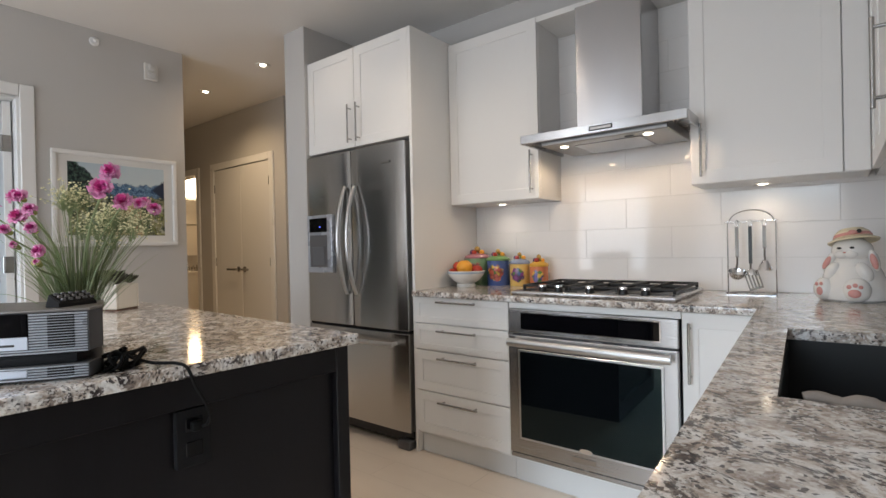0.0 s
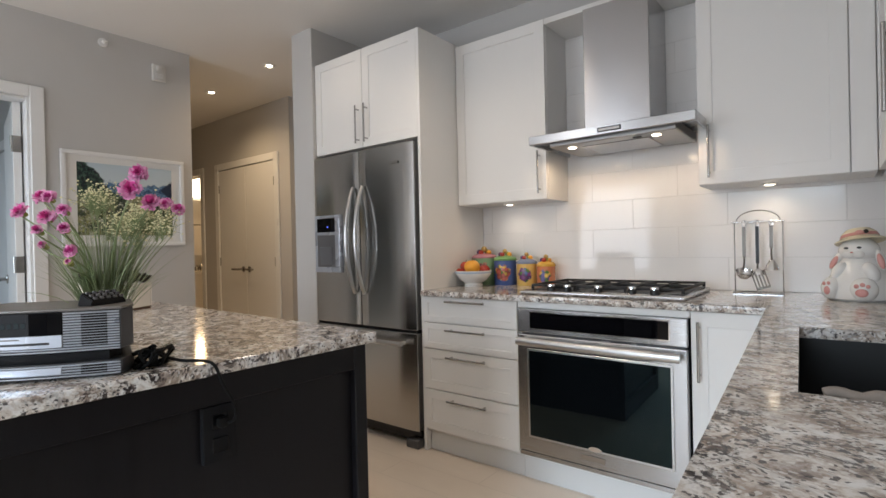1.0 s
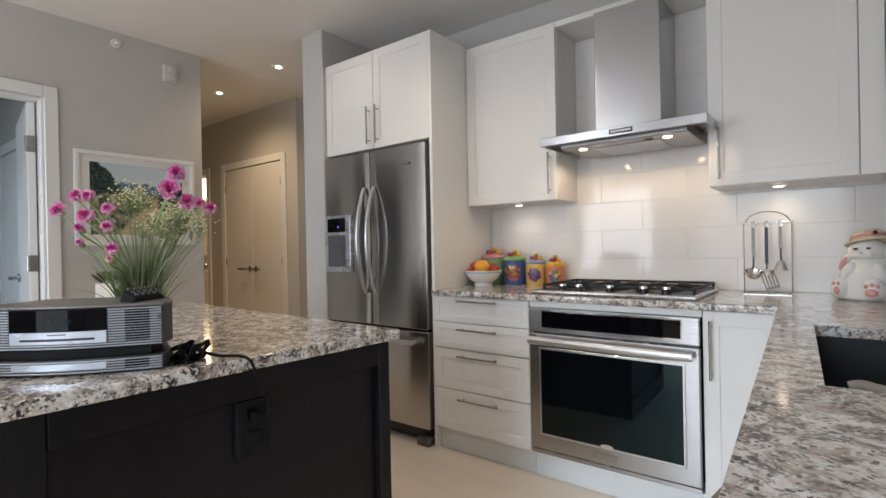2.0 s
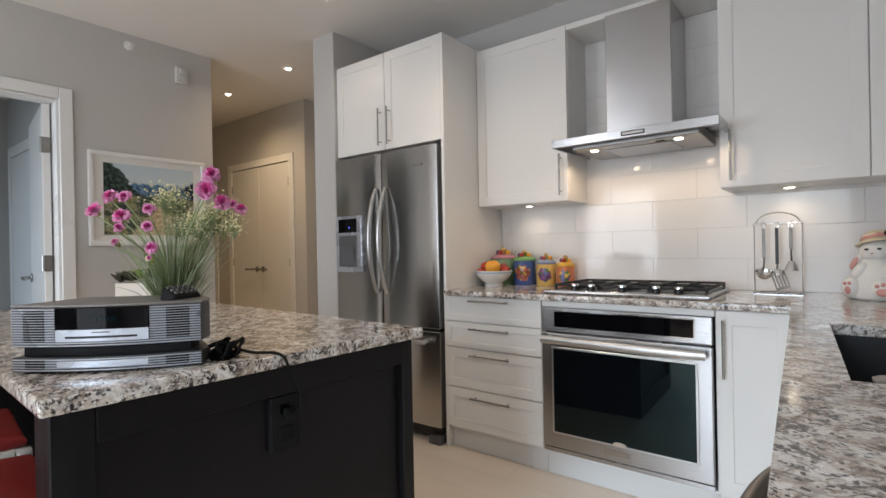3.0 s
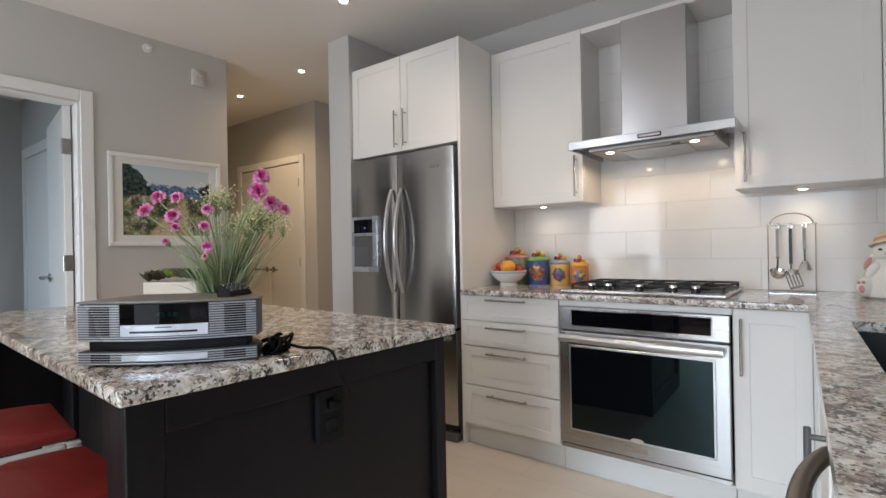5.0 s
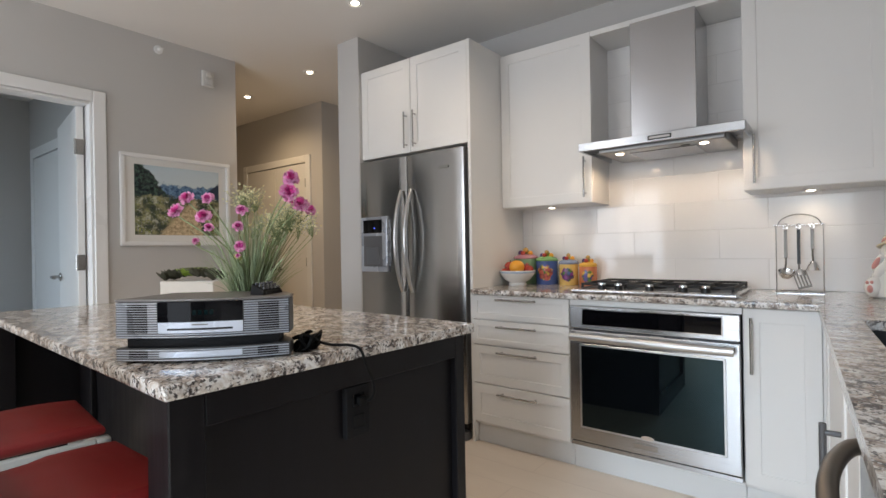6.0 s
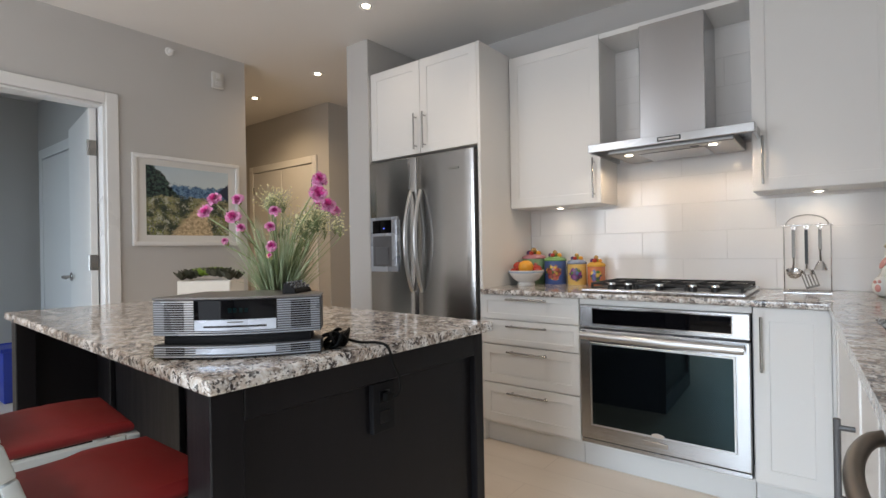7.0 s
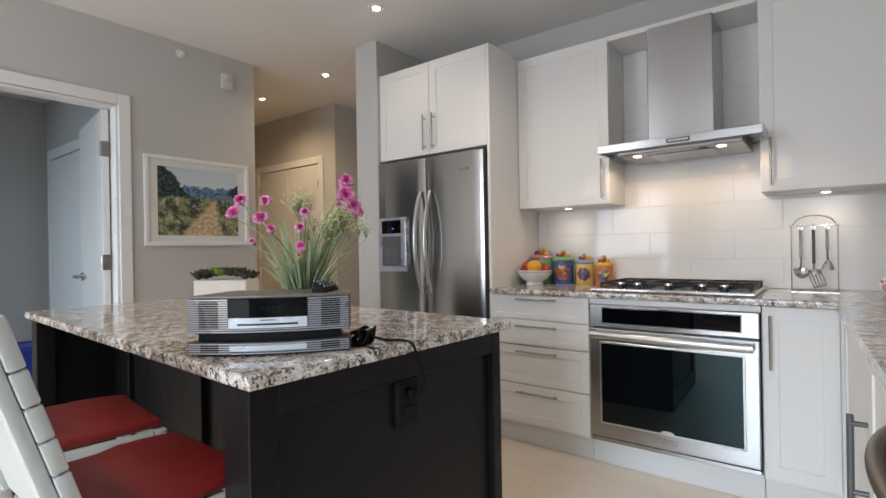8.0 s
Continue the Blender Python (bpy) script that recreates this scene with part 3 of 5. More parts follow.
# ---- fixtures on ceiling and walls ----
def downlight(x, y, z, r, face, group, glow=0.43):
    d = thing("downlight", (x, y, z), "round recessed downlight, lit, with white ring", "lamp", group)
    part("trim_ring", lathe([(r * 0.62, -0.001), (r * 0.7, -0.006), (r, -0.003), (r, 0.0), (r * 0.62, 0.0), (r * 0.62, -0.001)], 28, (x, y, z)), TRIM, d)
    part("reflector", lathe([(r * glow + 0.0005, -0.0012), (r * 0.61, -0.0035), (r * 0.61, 0.002), (r * glow + 0.0005, 0.002), (r * glow + 0.0005, -0.0012)], 24, (x, y, z)), SATIN, d, "bright metal reflector")
    part("bulb", lathe([(0, -0.010), (r * 0.7 * glow, -0.0085), (r * glow, -0.004), (r * glow, 0.004), (0, 0.004)], 24, (x, y, z)), face, d)
    return d


# Fittings for all six, the two added fill lamps included.
for dx, dy in DOWN:
    downlight(dx, dy, CEIL, 0.058, LIT, "ceiling downlights")

spr = thing("sprinkler_head", (PW, 1.36, 2.585), "small white sidewall sprinkler head", "sprinkler")
part("escutcheon", rod((PW, 1.36, 2.585), (PW + 0.012, 1.36, 2.585), 0.030, 20), TRIM, spr)
part("nozzle", join(rod((PW + 0.012, 1.36, 2.585), (PW + 0.045, 1.36, 2.585), 0.010, 10), box(PW + 0.045, PW + 0.05, 1.342, 1.378, 2.582, 2.588, 0.001)), TRIM, spr)
alarm = thing("alarm_sounder", (PW, 1.706, 2.415), "white wall-mounted alarm box", "alarm")
part("case", box(PW, PW + 0.028, 1.661, 1.751, 2.405, 2.525, 0.006, 2), ALARMGREY, alarm)
part("grille", join(*[box(PW + 0.028, PW + 0.031, 1.68, 1.732, 2.425 + 0.009 * k, 2.430 + 0.009 * k, 0.001) for k in range(4)]), PLINTHGREY, alarm)
part("lens", box(PW + 0.028, PW + 0.04, 1.685, 1.727, 2.475, 2.512, 0.006, 2), ALARMGREY, alarm)

pic = thing("framed_picture", (PW, 1.49, 1.217), "landscape print in a wide white frame with mat", "picture")
fy0, fy1, fz0, fz1, fw = 1.103, 1.862, 1.217, 1.84, 0.028
bits = [box(PW + 0.001, PW + 0.028, fy0, fy1, fz1 - fw, fz1, 0.004, 2), box(PW + 0.001, PW + 0.028, fy0, fy1, fz0, fz0 + fw, 0.004, 2),
        box(PW + 0.001, PW + 0.0275, fy0, fy0 + fw, fz0 + fw, fz1 - fw, 0.004, 2), box(PW + 0.001, PW + 0.0275, fy1 - fw, fy1, fz0 + fw, fz1 - fw, 0.004, 2)]
part("frame", join(*bits), TRIM, pic)
part("mat_board", box(PW + 0.002, PW + 0.012, fy0 + fw, fy1 - fw, fz0 + fw, fz1 - fw, 0), MATBOARD, pic)
part("print", box(PW + 0.012, PW + 0.0135, 1.19, 1.775, 1.29, 1.768, 0), PAPER, pic, "painted landscape with trees and a sandy track")

# bathroom vanity seen through the hall doorway
van = thing("bathroom_vanity", (-7.1, 3.8, FLOOR), "bathroom vanity with pale counter under a lit mirror", "vanity")
part("cabinet", box(-7.38, -6.9, 3.3, 4.6, FLOOR, 0.86, 0.004), DOORPAINT, van)
part("countertop", box(-7.38, -6.88, 3.28, 4.62, 0.86, 0.9, 0.006, 2), CERAMIC, van)
mir = thing("bathroom_mirror", (-7.37, 3.8, 1.05), "frameless bathroom mirror cabinet", "mirror")
part("carcass", box(-7.38, -7.26, 3.3, 4.6, 1.12, 1.55, 0.003), DOORPAINT, mir)
part("glass", box(-7.38, -7.3, 3.3, 4.6, 1.57, 1.93, 0.002), CERAMIC, mir)
vl = thing("vanity_light", (-7.3, 3.7, 2.1), "bright lit frosted vanity light", "lamp")
part("glass_shade", box(-7.34, -7.28, 3.25, 3.95, 1.97, 2.3, 0.01, 2), DIMLIT, vl)
part("back_plate", box(-7.38, -7.34, 3.4, 3.8, 2.05, 2.2, 0.004), NICKEL, vl)
for k, (by, bh) in enumerate(((3.42, 0.10), (3.50, 0.08), (3.57, 0.12), (3.66, 0.09))):
    bt = thing("bottle", (-7.1, by, 0.9), "small toiletry bottle on the bathroom counter", "bottle", "toiletries")
    part("body", lathe([(0, 0), (0.026, 0), (0.028, 0.01), (0.028, bh * 0.7), (0.012, bh * 0.82), (0.012, bh), (0, bh)], 12, (-7.0, by, 0.9)), NICKEL, bt)
bin_ = thing("storage_bin", (-5.35, 0.85, FLOOR), "bright blue plastic bin on the floor", "bin")


# ---- kitchen cabinets ----
def bar_handle(parent, a, b, out, r=0.0055, stand=0.032, mat=None):
    """A straight bar handle on two posts."""
    a, b, out = Vector(a), Vector(b), Vector(out)
    d = (b - a).normalized()
    posts = [rod(p, p + out * stand, r * 0.85, 10) for p in (a + d * 0.012, b - d * 0.012)]
    return part("handle", join(rod(a + out * stand - d * 0.012, b + out * stand + d * 0.012, r, 12), *posts), mat or NICKEL, parent, "satin nickel bar handle" if mat is None else "dark bar handle")


def shaker(name, parent, u0, u1, z0, z1, plane, facing, rail=0.058, th=0.020, inset=0.0055):
    """A framed door or drawer front. facing 'S' looks to -y from y=plane, 'W' looks to -x from x=plane."""
    def b(a0, a1, c0, c1, d0, d1, bev=0.0015):
        if facing == "S":
            return box(a0, a1, plane + d0, plane + d1, c0, c1, bev)
        return box(plane + d0, plane + d1, a0, a1, c0, c1, bev)
    def at(u, z, d):
        return (u, plane + d, z) if facing == "S" else (plane + d, u, z)

    bm = bmesh.new()
    loops = []
    for e, d in ((0.0, th), (0.0, 0.0015), (0.0015, 0.0), (rail - 0.0015, 0.0), (rail, 0.0015), (rail, th)):
        loops.append([bm.verts.new(at(u, z, d)) for u, z in ((u0 + e, z0 + e), (u1 - e, z0 + e), (u1 - e, z1 - e), (u0 + e, z1 - e))])
    for a, c in zip(loops, loops[1:] + loops[:1]):
        for k in range(4):
            bm.faces.new((a[k], a[(k + 1) % 4], c[(k + 1) % 4], c[k]))
    bmesh.ops.recalc_face_normals(bm, faces=bm.faces[:])
    front = part(name, bm, LACQUER, parent)
    part("panel", b(u0 + rail - 0.002, u1 - rail + 0.002, z0 + rail - 0.002, z1 - rail + 0.002, inset, th - 0.002, 0), LACQUER, front)
    return front


FY = 2.25  # front of the base run along the north wall
TOP, UND = 0.92, 0.89
# drawer unit
du = thing("drawer_unit", (-1.46, 2.5, FLOOR), "white four-drawer base unit with bar handles", "cabinet", "base cabinets")
part("body", box(-1.762, -1.157, FY + 0.0215, NW - 0.002, 0.125, UND - 0.002), LACQUER, du)
part("plinth", box(-1.762, -1.157, FY + 0.045, FY + 0.06, FLOOR, 0.1245), PLINTHGREY, du)
cuts = (0.886, 0.744, 0.597, 0.371, 0.142)
for k in range(4):
    zt, zb = cuts[k] - (0.003 if k else 0), cuts[k + 1] + 0.003
    f = shaker("drawer_front", du, -1.762, -1.159, zb, zt, FY, "S", rail=0.05 if zt - zb > 0.16 else 0.034)
    hz = zt - (0.022 if k < 3 else 0.032) if k else zt - 0.012
    bar_handle(f, (-1.575, FY, hz - 0.008), (-1.345, FY, hz - 0.008), (0, -1, 0))
# oven housing
oh = thing("oven_housing", (-0.77, 2.5, FLOOR), "white cabinet housing under the cooktop", "cabinet", "base cabinets")
part("body", box(-1.155, -0.380, FY + 0.03, NW - 0.002, FLOOR + 0.11, 0.138), LACQUER, oh)
part("filler", box(-1.155, -0.380, FY + 0.004, FY + 0.03, 0.858, UND - 0.003), LACQUER, oh)
part("plinth", box(-1.155, -0.380, FY + 0.043, FY + 0.06, FLOOR, 0.142), PLINTHGREY, oh)
part("side", box(-1.155, -1.152, FY + 0.03, NW - 0.002, 0.14, 0.886), LACQUER, oh)
part("side", box(-0.383, -0.380, FY + 0.03, NW - 0.002, 0.14, 0.886), LACQUER, oh)
# oven
ov = thing("wall_oven", (-0.77, 2.4, 0.145), "stainless built-in oven with black glass door", "oven")
OX0, OX1 = -1.150, -0.386
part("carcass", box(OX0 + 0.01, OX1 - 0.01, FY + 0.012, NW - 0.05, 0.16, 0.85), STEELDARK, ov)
cp = part("control_panel", box(OX0, OX1, FY - 0.012, FY + 0.012, 0.742, 0.856, 0.004, 2), STEEL, ov)
part("control_frame", box(OX0 + 0.066, OX1 - 0.066, FY - 0.0145, FY - 0.011, 0.762, 0.846, 0.0015), CHROME, cp)
part("control_glass", box(OX0 + 0.070, OX1 - 0.070, FY - 0.017, FY - 0.013, 0.766, 0.842, 0.0015), BLACKGLASS, cp, "black glass control strip")
dr = part("door", box(OX0, OX1, FY - 0.016, FY + 0.012, 0.172, 0.734, 0.005, 2), STEEL, ov)
part("window_frame", box(OX0 + 0.054, OX1 - 0.054, FY - 0.0195, FY - 0.015, 0.242, 0.668, 0.003), SATIN, dr)
part("window", box(OX0 + 0.064, OX1 - 0.064, FY - 0.0215, FY - 0.018, 0.252, 0.658, 0.001), OVENGLASS, dr, "dark reflective oven window")
bar = moved(tube(arc((OX0 + 0.02, 0, 0), (OX1 - 0.02, 0, 0), (0, -0.014, 0.0), 16), 0.019, 16), Matrix.Translation((0, FY - 0.056, 0.706)) @ Matrix.Diagonal((1, 0.8, 1.05, 1)))
posts = [rod((px, FY - 0.014, 0.706), (px, FY - 0.054, 0.706), 0.013, 12) for px in (OX0 + 0.045, OX1 - 0.045)]
part("handle", join(bar, *posts), SATIN, dr, "wide rounded steel handle bar")
part("badge", moved(rod((0, 0, 0), (0, -0.003, 0), 0.026, 24), Matrix.Translation((-0.768, FY - 0.0205, 0.256)) @ Matrix.Diagonal((1.15, 1, 0.42, 1))), CHROME, dr)
part("name_plate", join(box(-0.835, -0.725, FY - 0.019, FY - 0.0155, 0.198, 0.222, 0.001)), NICKEL, dr)
part("vent_strip", box(OX0, OX1, FY - 0.008, FY + 0.012, 0.146, 0.166, 0.002), STEEL, ov)
part("vent_gap", box(OX0 + 0.004, OX1 - 0.004, FY - 0.002, FY + 0.012, 0.166, 0.1715, 0), BLACKPLASTIC, ov)
# corner base unit with its door
EX = -0.098  # front of the sink run at the corner
SKEW = Matrix.Translation((-0.12, 2.2, 0)) @ pose(0, 0, 0, 0, 0, 2.86) @ Matrix.Translation((0.12, -2.2, 0))


def skewed(ob):
    """Turns a thing of the sink run with the run, which stands slightly off square."""
    ob.matrix_basis = SKEW @ Matrix.Translation(BASE[ob.name])


cb = thing("corner_base_unit", (-0.2, 2.5, FLOOR), "white corner base unit with one framed door", "cabinet", "base cabinets")
part("body", box(-0.378, 0.565, FY + 0.0215, NW - 0.002, 0.125, UND - 0.002), LACQUER, cb)
part("plinth", box(-0.378, EX + 0.02, FY + 0.045, FY + 0.06, FLOOR, 0.1245), PLINTHGREY, cb)
f = shaker("door", cb, -0.376, EX - 0.012, 0.142, 0.886, FY, "S")
bar_handle(f, (-0.346, FY, 0.628), (-0.346, FY, 0.838), (0, -1, 0))
part("filler", box(EX - 0.010, EX + 0.02, FY + 0.002, FY + 0.0215, 0.125, 0.886, 0.001), LACQUER, cb)
# sink unit
su = thing("sink_unit", (0.25, 1.6, FLOOR), "white sink base unit with framed door", "cabinet", "base cabinets")
part("body", join(box(EX + 0.0215, 0.565, 0.962, 0.98, 0.125, UND - 0.002), box(EX + 0.0215, 0.565, 2.20, 2.23, 0.125, UND - 0.002), box(EX + 0.0215, 0.565, 0.98, 2.20, 0.125, 0.145), box(0.545, 0.565, 0.98, 2.20, 0.145, UND - 0.002)), LACQUER, su)
part("plinth", box(EX + 0.062, EX + 0.08, 0.962, 2.25, FLOOR, 0.1245), PLINTHGREY, su)
for y0, y1, hy in ((1.384, 2.19, 1.42), (0.962, 1.380, None)):
    f = shaker("door", su, y0, y1, 0.142, 0.886, EX, "W")
    if hy:
        bar_handle(f, (EX, hy, 0.47), (EX, hy, 0.68), (-1, 0, 0), r=0.0085, stand=0.038, mat=STEELDARK)
skewed(su)
# dishwasher with a bowed tube handle
dw = thing("dishwasher", (0.25, 0.7, FLOOR), "stainless dishwasher with thick bowed tube handle", "dishwasher")
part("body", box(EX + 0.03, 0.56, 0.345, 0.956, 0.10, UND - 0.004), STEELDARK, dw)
dd = part("door", box(EX + 0.001, EX + 0.03, 0.347, 0.954, 0.142, UND - 0.006, 0.006, 2), STEEL, dw)
pts = [Vector((EX + 0.006 - 0.062 * math.sin(math.pi * k / 20) ** 0.55, 0.905 - 0.52 * k / 20, 0.812)) for k in range(21)]
part("handle", tube(pts, 0.0135, 18), BRONZE, dd, "satin steel tube handle")
part("plinth", box(EX + 0.062, EX + 0.08, 0.345, 0.956, FLOOR, 0.0995), BLACKPLASTIC, dw)
skewed(dw)
# end unit of the run
eu = thing("end_base_unit", (0.25, -0.3, FLOOR), "white base unit at the run's end", "cabinet", "base cabinets")
part("body", box(EX + 0.0215, 0.565, -1.1, 0.34, 0.125, UND - 0.002), LACQUER, eu)
part("plinth", box(EX + 0.062, EX + 0.08, -1.1, 0.34, FLOOR, 0.1245), PLINTHGREY, eu)
for y0, y1 in ((-1.098, -0.352), (-0.348, 0.338)):
    shaker("door", eu, y0, y1, 0.142, 0.886, EX, "W")
skewed(eu)

# worktops
GE = -0.120  # front edge of the sink run's slab
SX0, SX1, SY0, SY1 = -0.023, 0.43, 1.06, 1.79
ct = thing("worktop", (-0.5, 2.5, UND), "polished brown and cream granite worktop, L-shaped", "countertop")
part("slab", box(-1.763, 0.568, FY - 0.025, NW - 0.008, UND, TOP, 0.004, 2), GRANITE, ct)
bits = [box(GE, 0.568, SY1, FY - 0.0255, UND, TOP, 0.0), box(GE, 0.568, -1.12, SY0, UND, TOP, 0.0), box(GE, SX0, SY0, SY1, UND, TOP, 0.0), box(SX1, 0.568, SY0, SY1, UND, TOP, 0.0)]
sl = join(*bits)
bmesh.ops.remove_doubles(sl, verts=sl.verts[:], dist=0.0005)
moved(sl, Matrix.Translation((0, 0, -0.0006)) @ SKEW)
part("slab", sl, GRANITE, ct)
# sink
sk = thing("kitchen_sink", (0.23, 1.45, 0.7), "black composite undermount sink with a flat ledge", "sink")
b0, b1, w = 0.68, UND - 0.001, 0.012
for wall in (box(SX0 - w, SX0, SY0 - w, SY1 + w, b0, b1, 0), box(SX1, SX1 + w, SY0 - w, SY1 + w, b0, b1, 0), box(SX0, SX1, SY1, SY1 + w, b0, b1, 0), box(SX0, SX1, SY0 - w, SY0, b0, b1, 0)):
    part("basin_wall", wall, SINKMAT, sk)
part("basin_floor", box(SX0, SX1, SY0, SY1, b0, b0 + w, 0), SINKMAT, sk)
part("ledge", box(SX0 + 0.001, SX1 - 0.001, SY0 + 0.001, SY0 + 0.05, 0.845, 0.908, 0.004, 2), SINKMAT, sk)
part("drain", lathe([(0, 0), (0.04, 0), (0.045, 0.003), (0, 0.004)], 20, (0.2, 1.48, b0 + w)), CHROME, sk)
skewed(sk)

# cooktop
ck = thing("gas_cooktop", (-0.77, 2.55, TOP), "stainless gas cooktop with black grates and five knobs", "cooktop")
KX0, KX1, KY0, KY1 = -1.152, -0.405, 2.275, 2.80
part("tray", prism([(KX0, KY0), (KX1, KY0), (KX1, KY1), (KX0, KY1)], TOP, TOP + 0.020, 0.008, 3), STEEL, ck)
part("well", box(KX0 + 0.02, KX1 - 0.02, KY0 + 0.075, KY1 - 0.02, TOP + 0.0195, TOP + 0.0225, 0.001), BLACKPLASTIC, ck)
GZ = TOP + 0.046
gw = (KX1 - KX0 - 0.03) / 3
for g in range(3):
    gx0, gx1, gy0, gy1 = KX0 + 0.015 + g * gw + 0.002, KX0 + 0.015 + (g + 1) * gw - 0.002, KY0 + 0.085, KY1 - 0.015
    t = 0.012
    bits = [box(gx0, gx1, gy0, gy0 + t, GZ - t, GZ, 0.002), box(gx0, gx1, gy1 - t, gy1, GZ - t, GZ, 0.002), box(gx0, gx0 + t, gy0 + t, gy1 - t, GZ - t, GZ, 0.002), box(gx1 - t, gx1, gy0 + t, gy1 - t, GZ - t, GZ, 0.002)]
    mx, my = (gx0 + gx1) / 2, (gy0 + gy1) / 2
    bits += [box(gx0 + t, gx1 - t, my - t / 2, my + t / 2, GZ - t, GZ, 0.002), box(mx - t / 2, mx + t / 2, gy0 + t, my - t / 2, GZ - t, GZ + 0.001, 0.002), box(mx - t / 2, mx + t / 2, my + t / 2, gy1 - t, GZ - t, GZ + 0.001, 0.002)]
    for cx in (gx0, gx1 - t):
        for cy in (gy0, gy1 - t):
            bits.append(box(cx, cx + t, cy, cy + t, TOP + 0.0222, GZ - t, 0.001))
    part("grate", join(*bits), IRON, ck)
    for by in ((gy0 + my) / 2, (gy1 + my) / 2):
        part("burner", lathe([(0, 0.0), (0.045, 0.0), (0.045, 0.006), (0.036, 0.012), (0.03, 0.016), (0, 0.017)], 20, (mx, by - 0.0, TOP + 0.0222)), IRON, ck)
for kx in (-1.008, -0.925, -0.775, -0.625, -0.530):
    kb = part("knob", lathe([(0, 0), (0.020, 0), (0.020, 0.012), (0.0175, 0.022), (0.016, 0.024), (0, 0.024)], 20, (kx, KY0 + 0.048, TOP + 0.019)), BLACKPLASTIC, ck)
    part("cap", lathe([(0, 0.024), (0.0185, 0.022), (0.0175, 0.029), (0.012, 0.031), (0, 0.031)], 20, (kx, KY0 + 0.048, TOP + 0.019)), CHROME, kb)

# upper cabinets
UZ0, UZ1, UY = 1.413, 2.392, 2.608


def upper(name, x0, x1, label, doors, handles):
    u = thing(name, ((x0 + x1) / 2, 2.75, UZ0), label, "cabinet", "wall cabinets")
    part("carcass", box(x0, x1, UY + 0.0215, NW - 0.002, UZ0 + 0.012, UZ1, 0.001), LACQUER, u)
    part("bottom_panel", box(x0, x1, UY + 0.0215, NW - 0.002, UZ0, UZ0 + 0.0115, 0.001), LACQUER, u)
    for (d0, d1), hx in zip(doors, handles):
        f = shaker("door", u, d0, d1, UZ0 + 0.002, UZ1, UY, "S", rail=0.06)
        if hx is not None:
            bar_handle(f, (hx, UY, 1.455), (hx, UY, 1.665), (0, -1, 0))
    return u


upper("upper_cabinet", -1.763, -1.160, "white wall cabinet with one framed door", [(-1.761, -1.162)], [-1.2])
upper("upper_cabinet", -0.410, 0.207, "white wall cabinet beside the hood", [(-0.408, 0.126)], [-0.362])
solid("cabinet_filler", box(0.130, 0.208, UY + 0.001, UY + 0.0212, UZ0 + 0.002, UZ1, 0.001), LACQUER, "narrow white filler strip between wall cabinets", "filler")
ue = thing("corner_upper_cabinet", (0.41, 2.4, UZ0), "white wall cabinet over the sink run's corner", "cabinet", "wall cabinets")
UE = 0.21
part("carcass", box(UE + 0.0215, 0.568, 1.652, NW - 0.003, UZ0, UZ1, 0.001), LACQUER, ue)
f = shaker("door", ue, 1.654, 2.255, UZ0 + 0.002, UZ1, UE, "W")
bar_handle(f, (UE, 1.70, 1.475), (UE, 1.70, 1.665), (-1, 0, 0))
shaker("door", ue, 2.259, 2.600, UZ0 + 0.002, UZ1, UE, "W")
hs = solid("hood_shelf", box(-1.159, -0.411, UY, NW - 0.003, 2.362, UZ1, 0.001), LACQUER, "white board bridging the cabinets over the hood", "shelf")
for ux, uy in ((-1.483, 2.753), (-0.153, 2.776)):
    downlight(ux, uy, UZ0, 0.036, LIT, "cabinet puck lights", 0.56)

# range hood
hd = thing("range_hood", (-0.76, 2.6, 1.6), "stainless chimney range hood with two lit lamps", "hood")
HX0, HX1, HY = -1.152, -0.372, 2.395
part("chimney", box(-0.930, -0.605, 2.585, NW - 0.012, 1.712, 2.361, 0.003), STEELPALE, hd)
part("canopy", join(box(HX0, HX1, HY, HY + 0.012, 1.668, 1.712, 0.003), box(HX0, HX0 + 0.012, HY + 0.012, NW - 0.012, 1.668, 1.712, 0.002), box(HX1 - 0.012, HX1, HY + 0.012, NW - 0.012, 1.668, 1.712, 0.002),
                    box(HX0 + 0.012, HX1 - 0.012, HY + 0.012, NW - 0.012, 1.704, 1.711, 0.001)), STEEL, hd)
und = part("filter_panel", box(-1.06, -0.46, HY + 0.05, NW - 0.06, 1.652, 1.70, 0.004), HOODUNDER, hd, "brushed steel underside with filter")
part("filter", box(-0.92, -0.60, HY + 0.13, NW - 0.09, 1.648, 1.6515, 0.001), NICKEL, und)
part("switch", box(-0.66, -0.62, HY + 0.09, HY + 0.105, 1.648, 1.6515, 0.001), BLACKPLASTIC, und)
part("badge", join(box(-0.792, -0.682, HY - 0.0015, HY + 0.001, 1.679, 1.701, 0.001)), BLACKPLASTIC, hd)
part("badge_plate", box(-0.786, -0.688, HY - 0.003, HY - 0.0013, 1.684, 1.696, 0.0005), NICKEL, hd)
for hx, hy in ((-0.975, 2.53), (-0.56, 2.51)):
    part("hood_bulb", lathe([(0, -0.003), (0.017, -0.003), (0.021, 0.0), (0, 0.001)], 20, (hx, hy, 1.652)), LIT, hd, "lit round hood lamp")

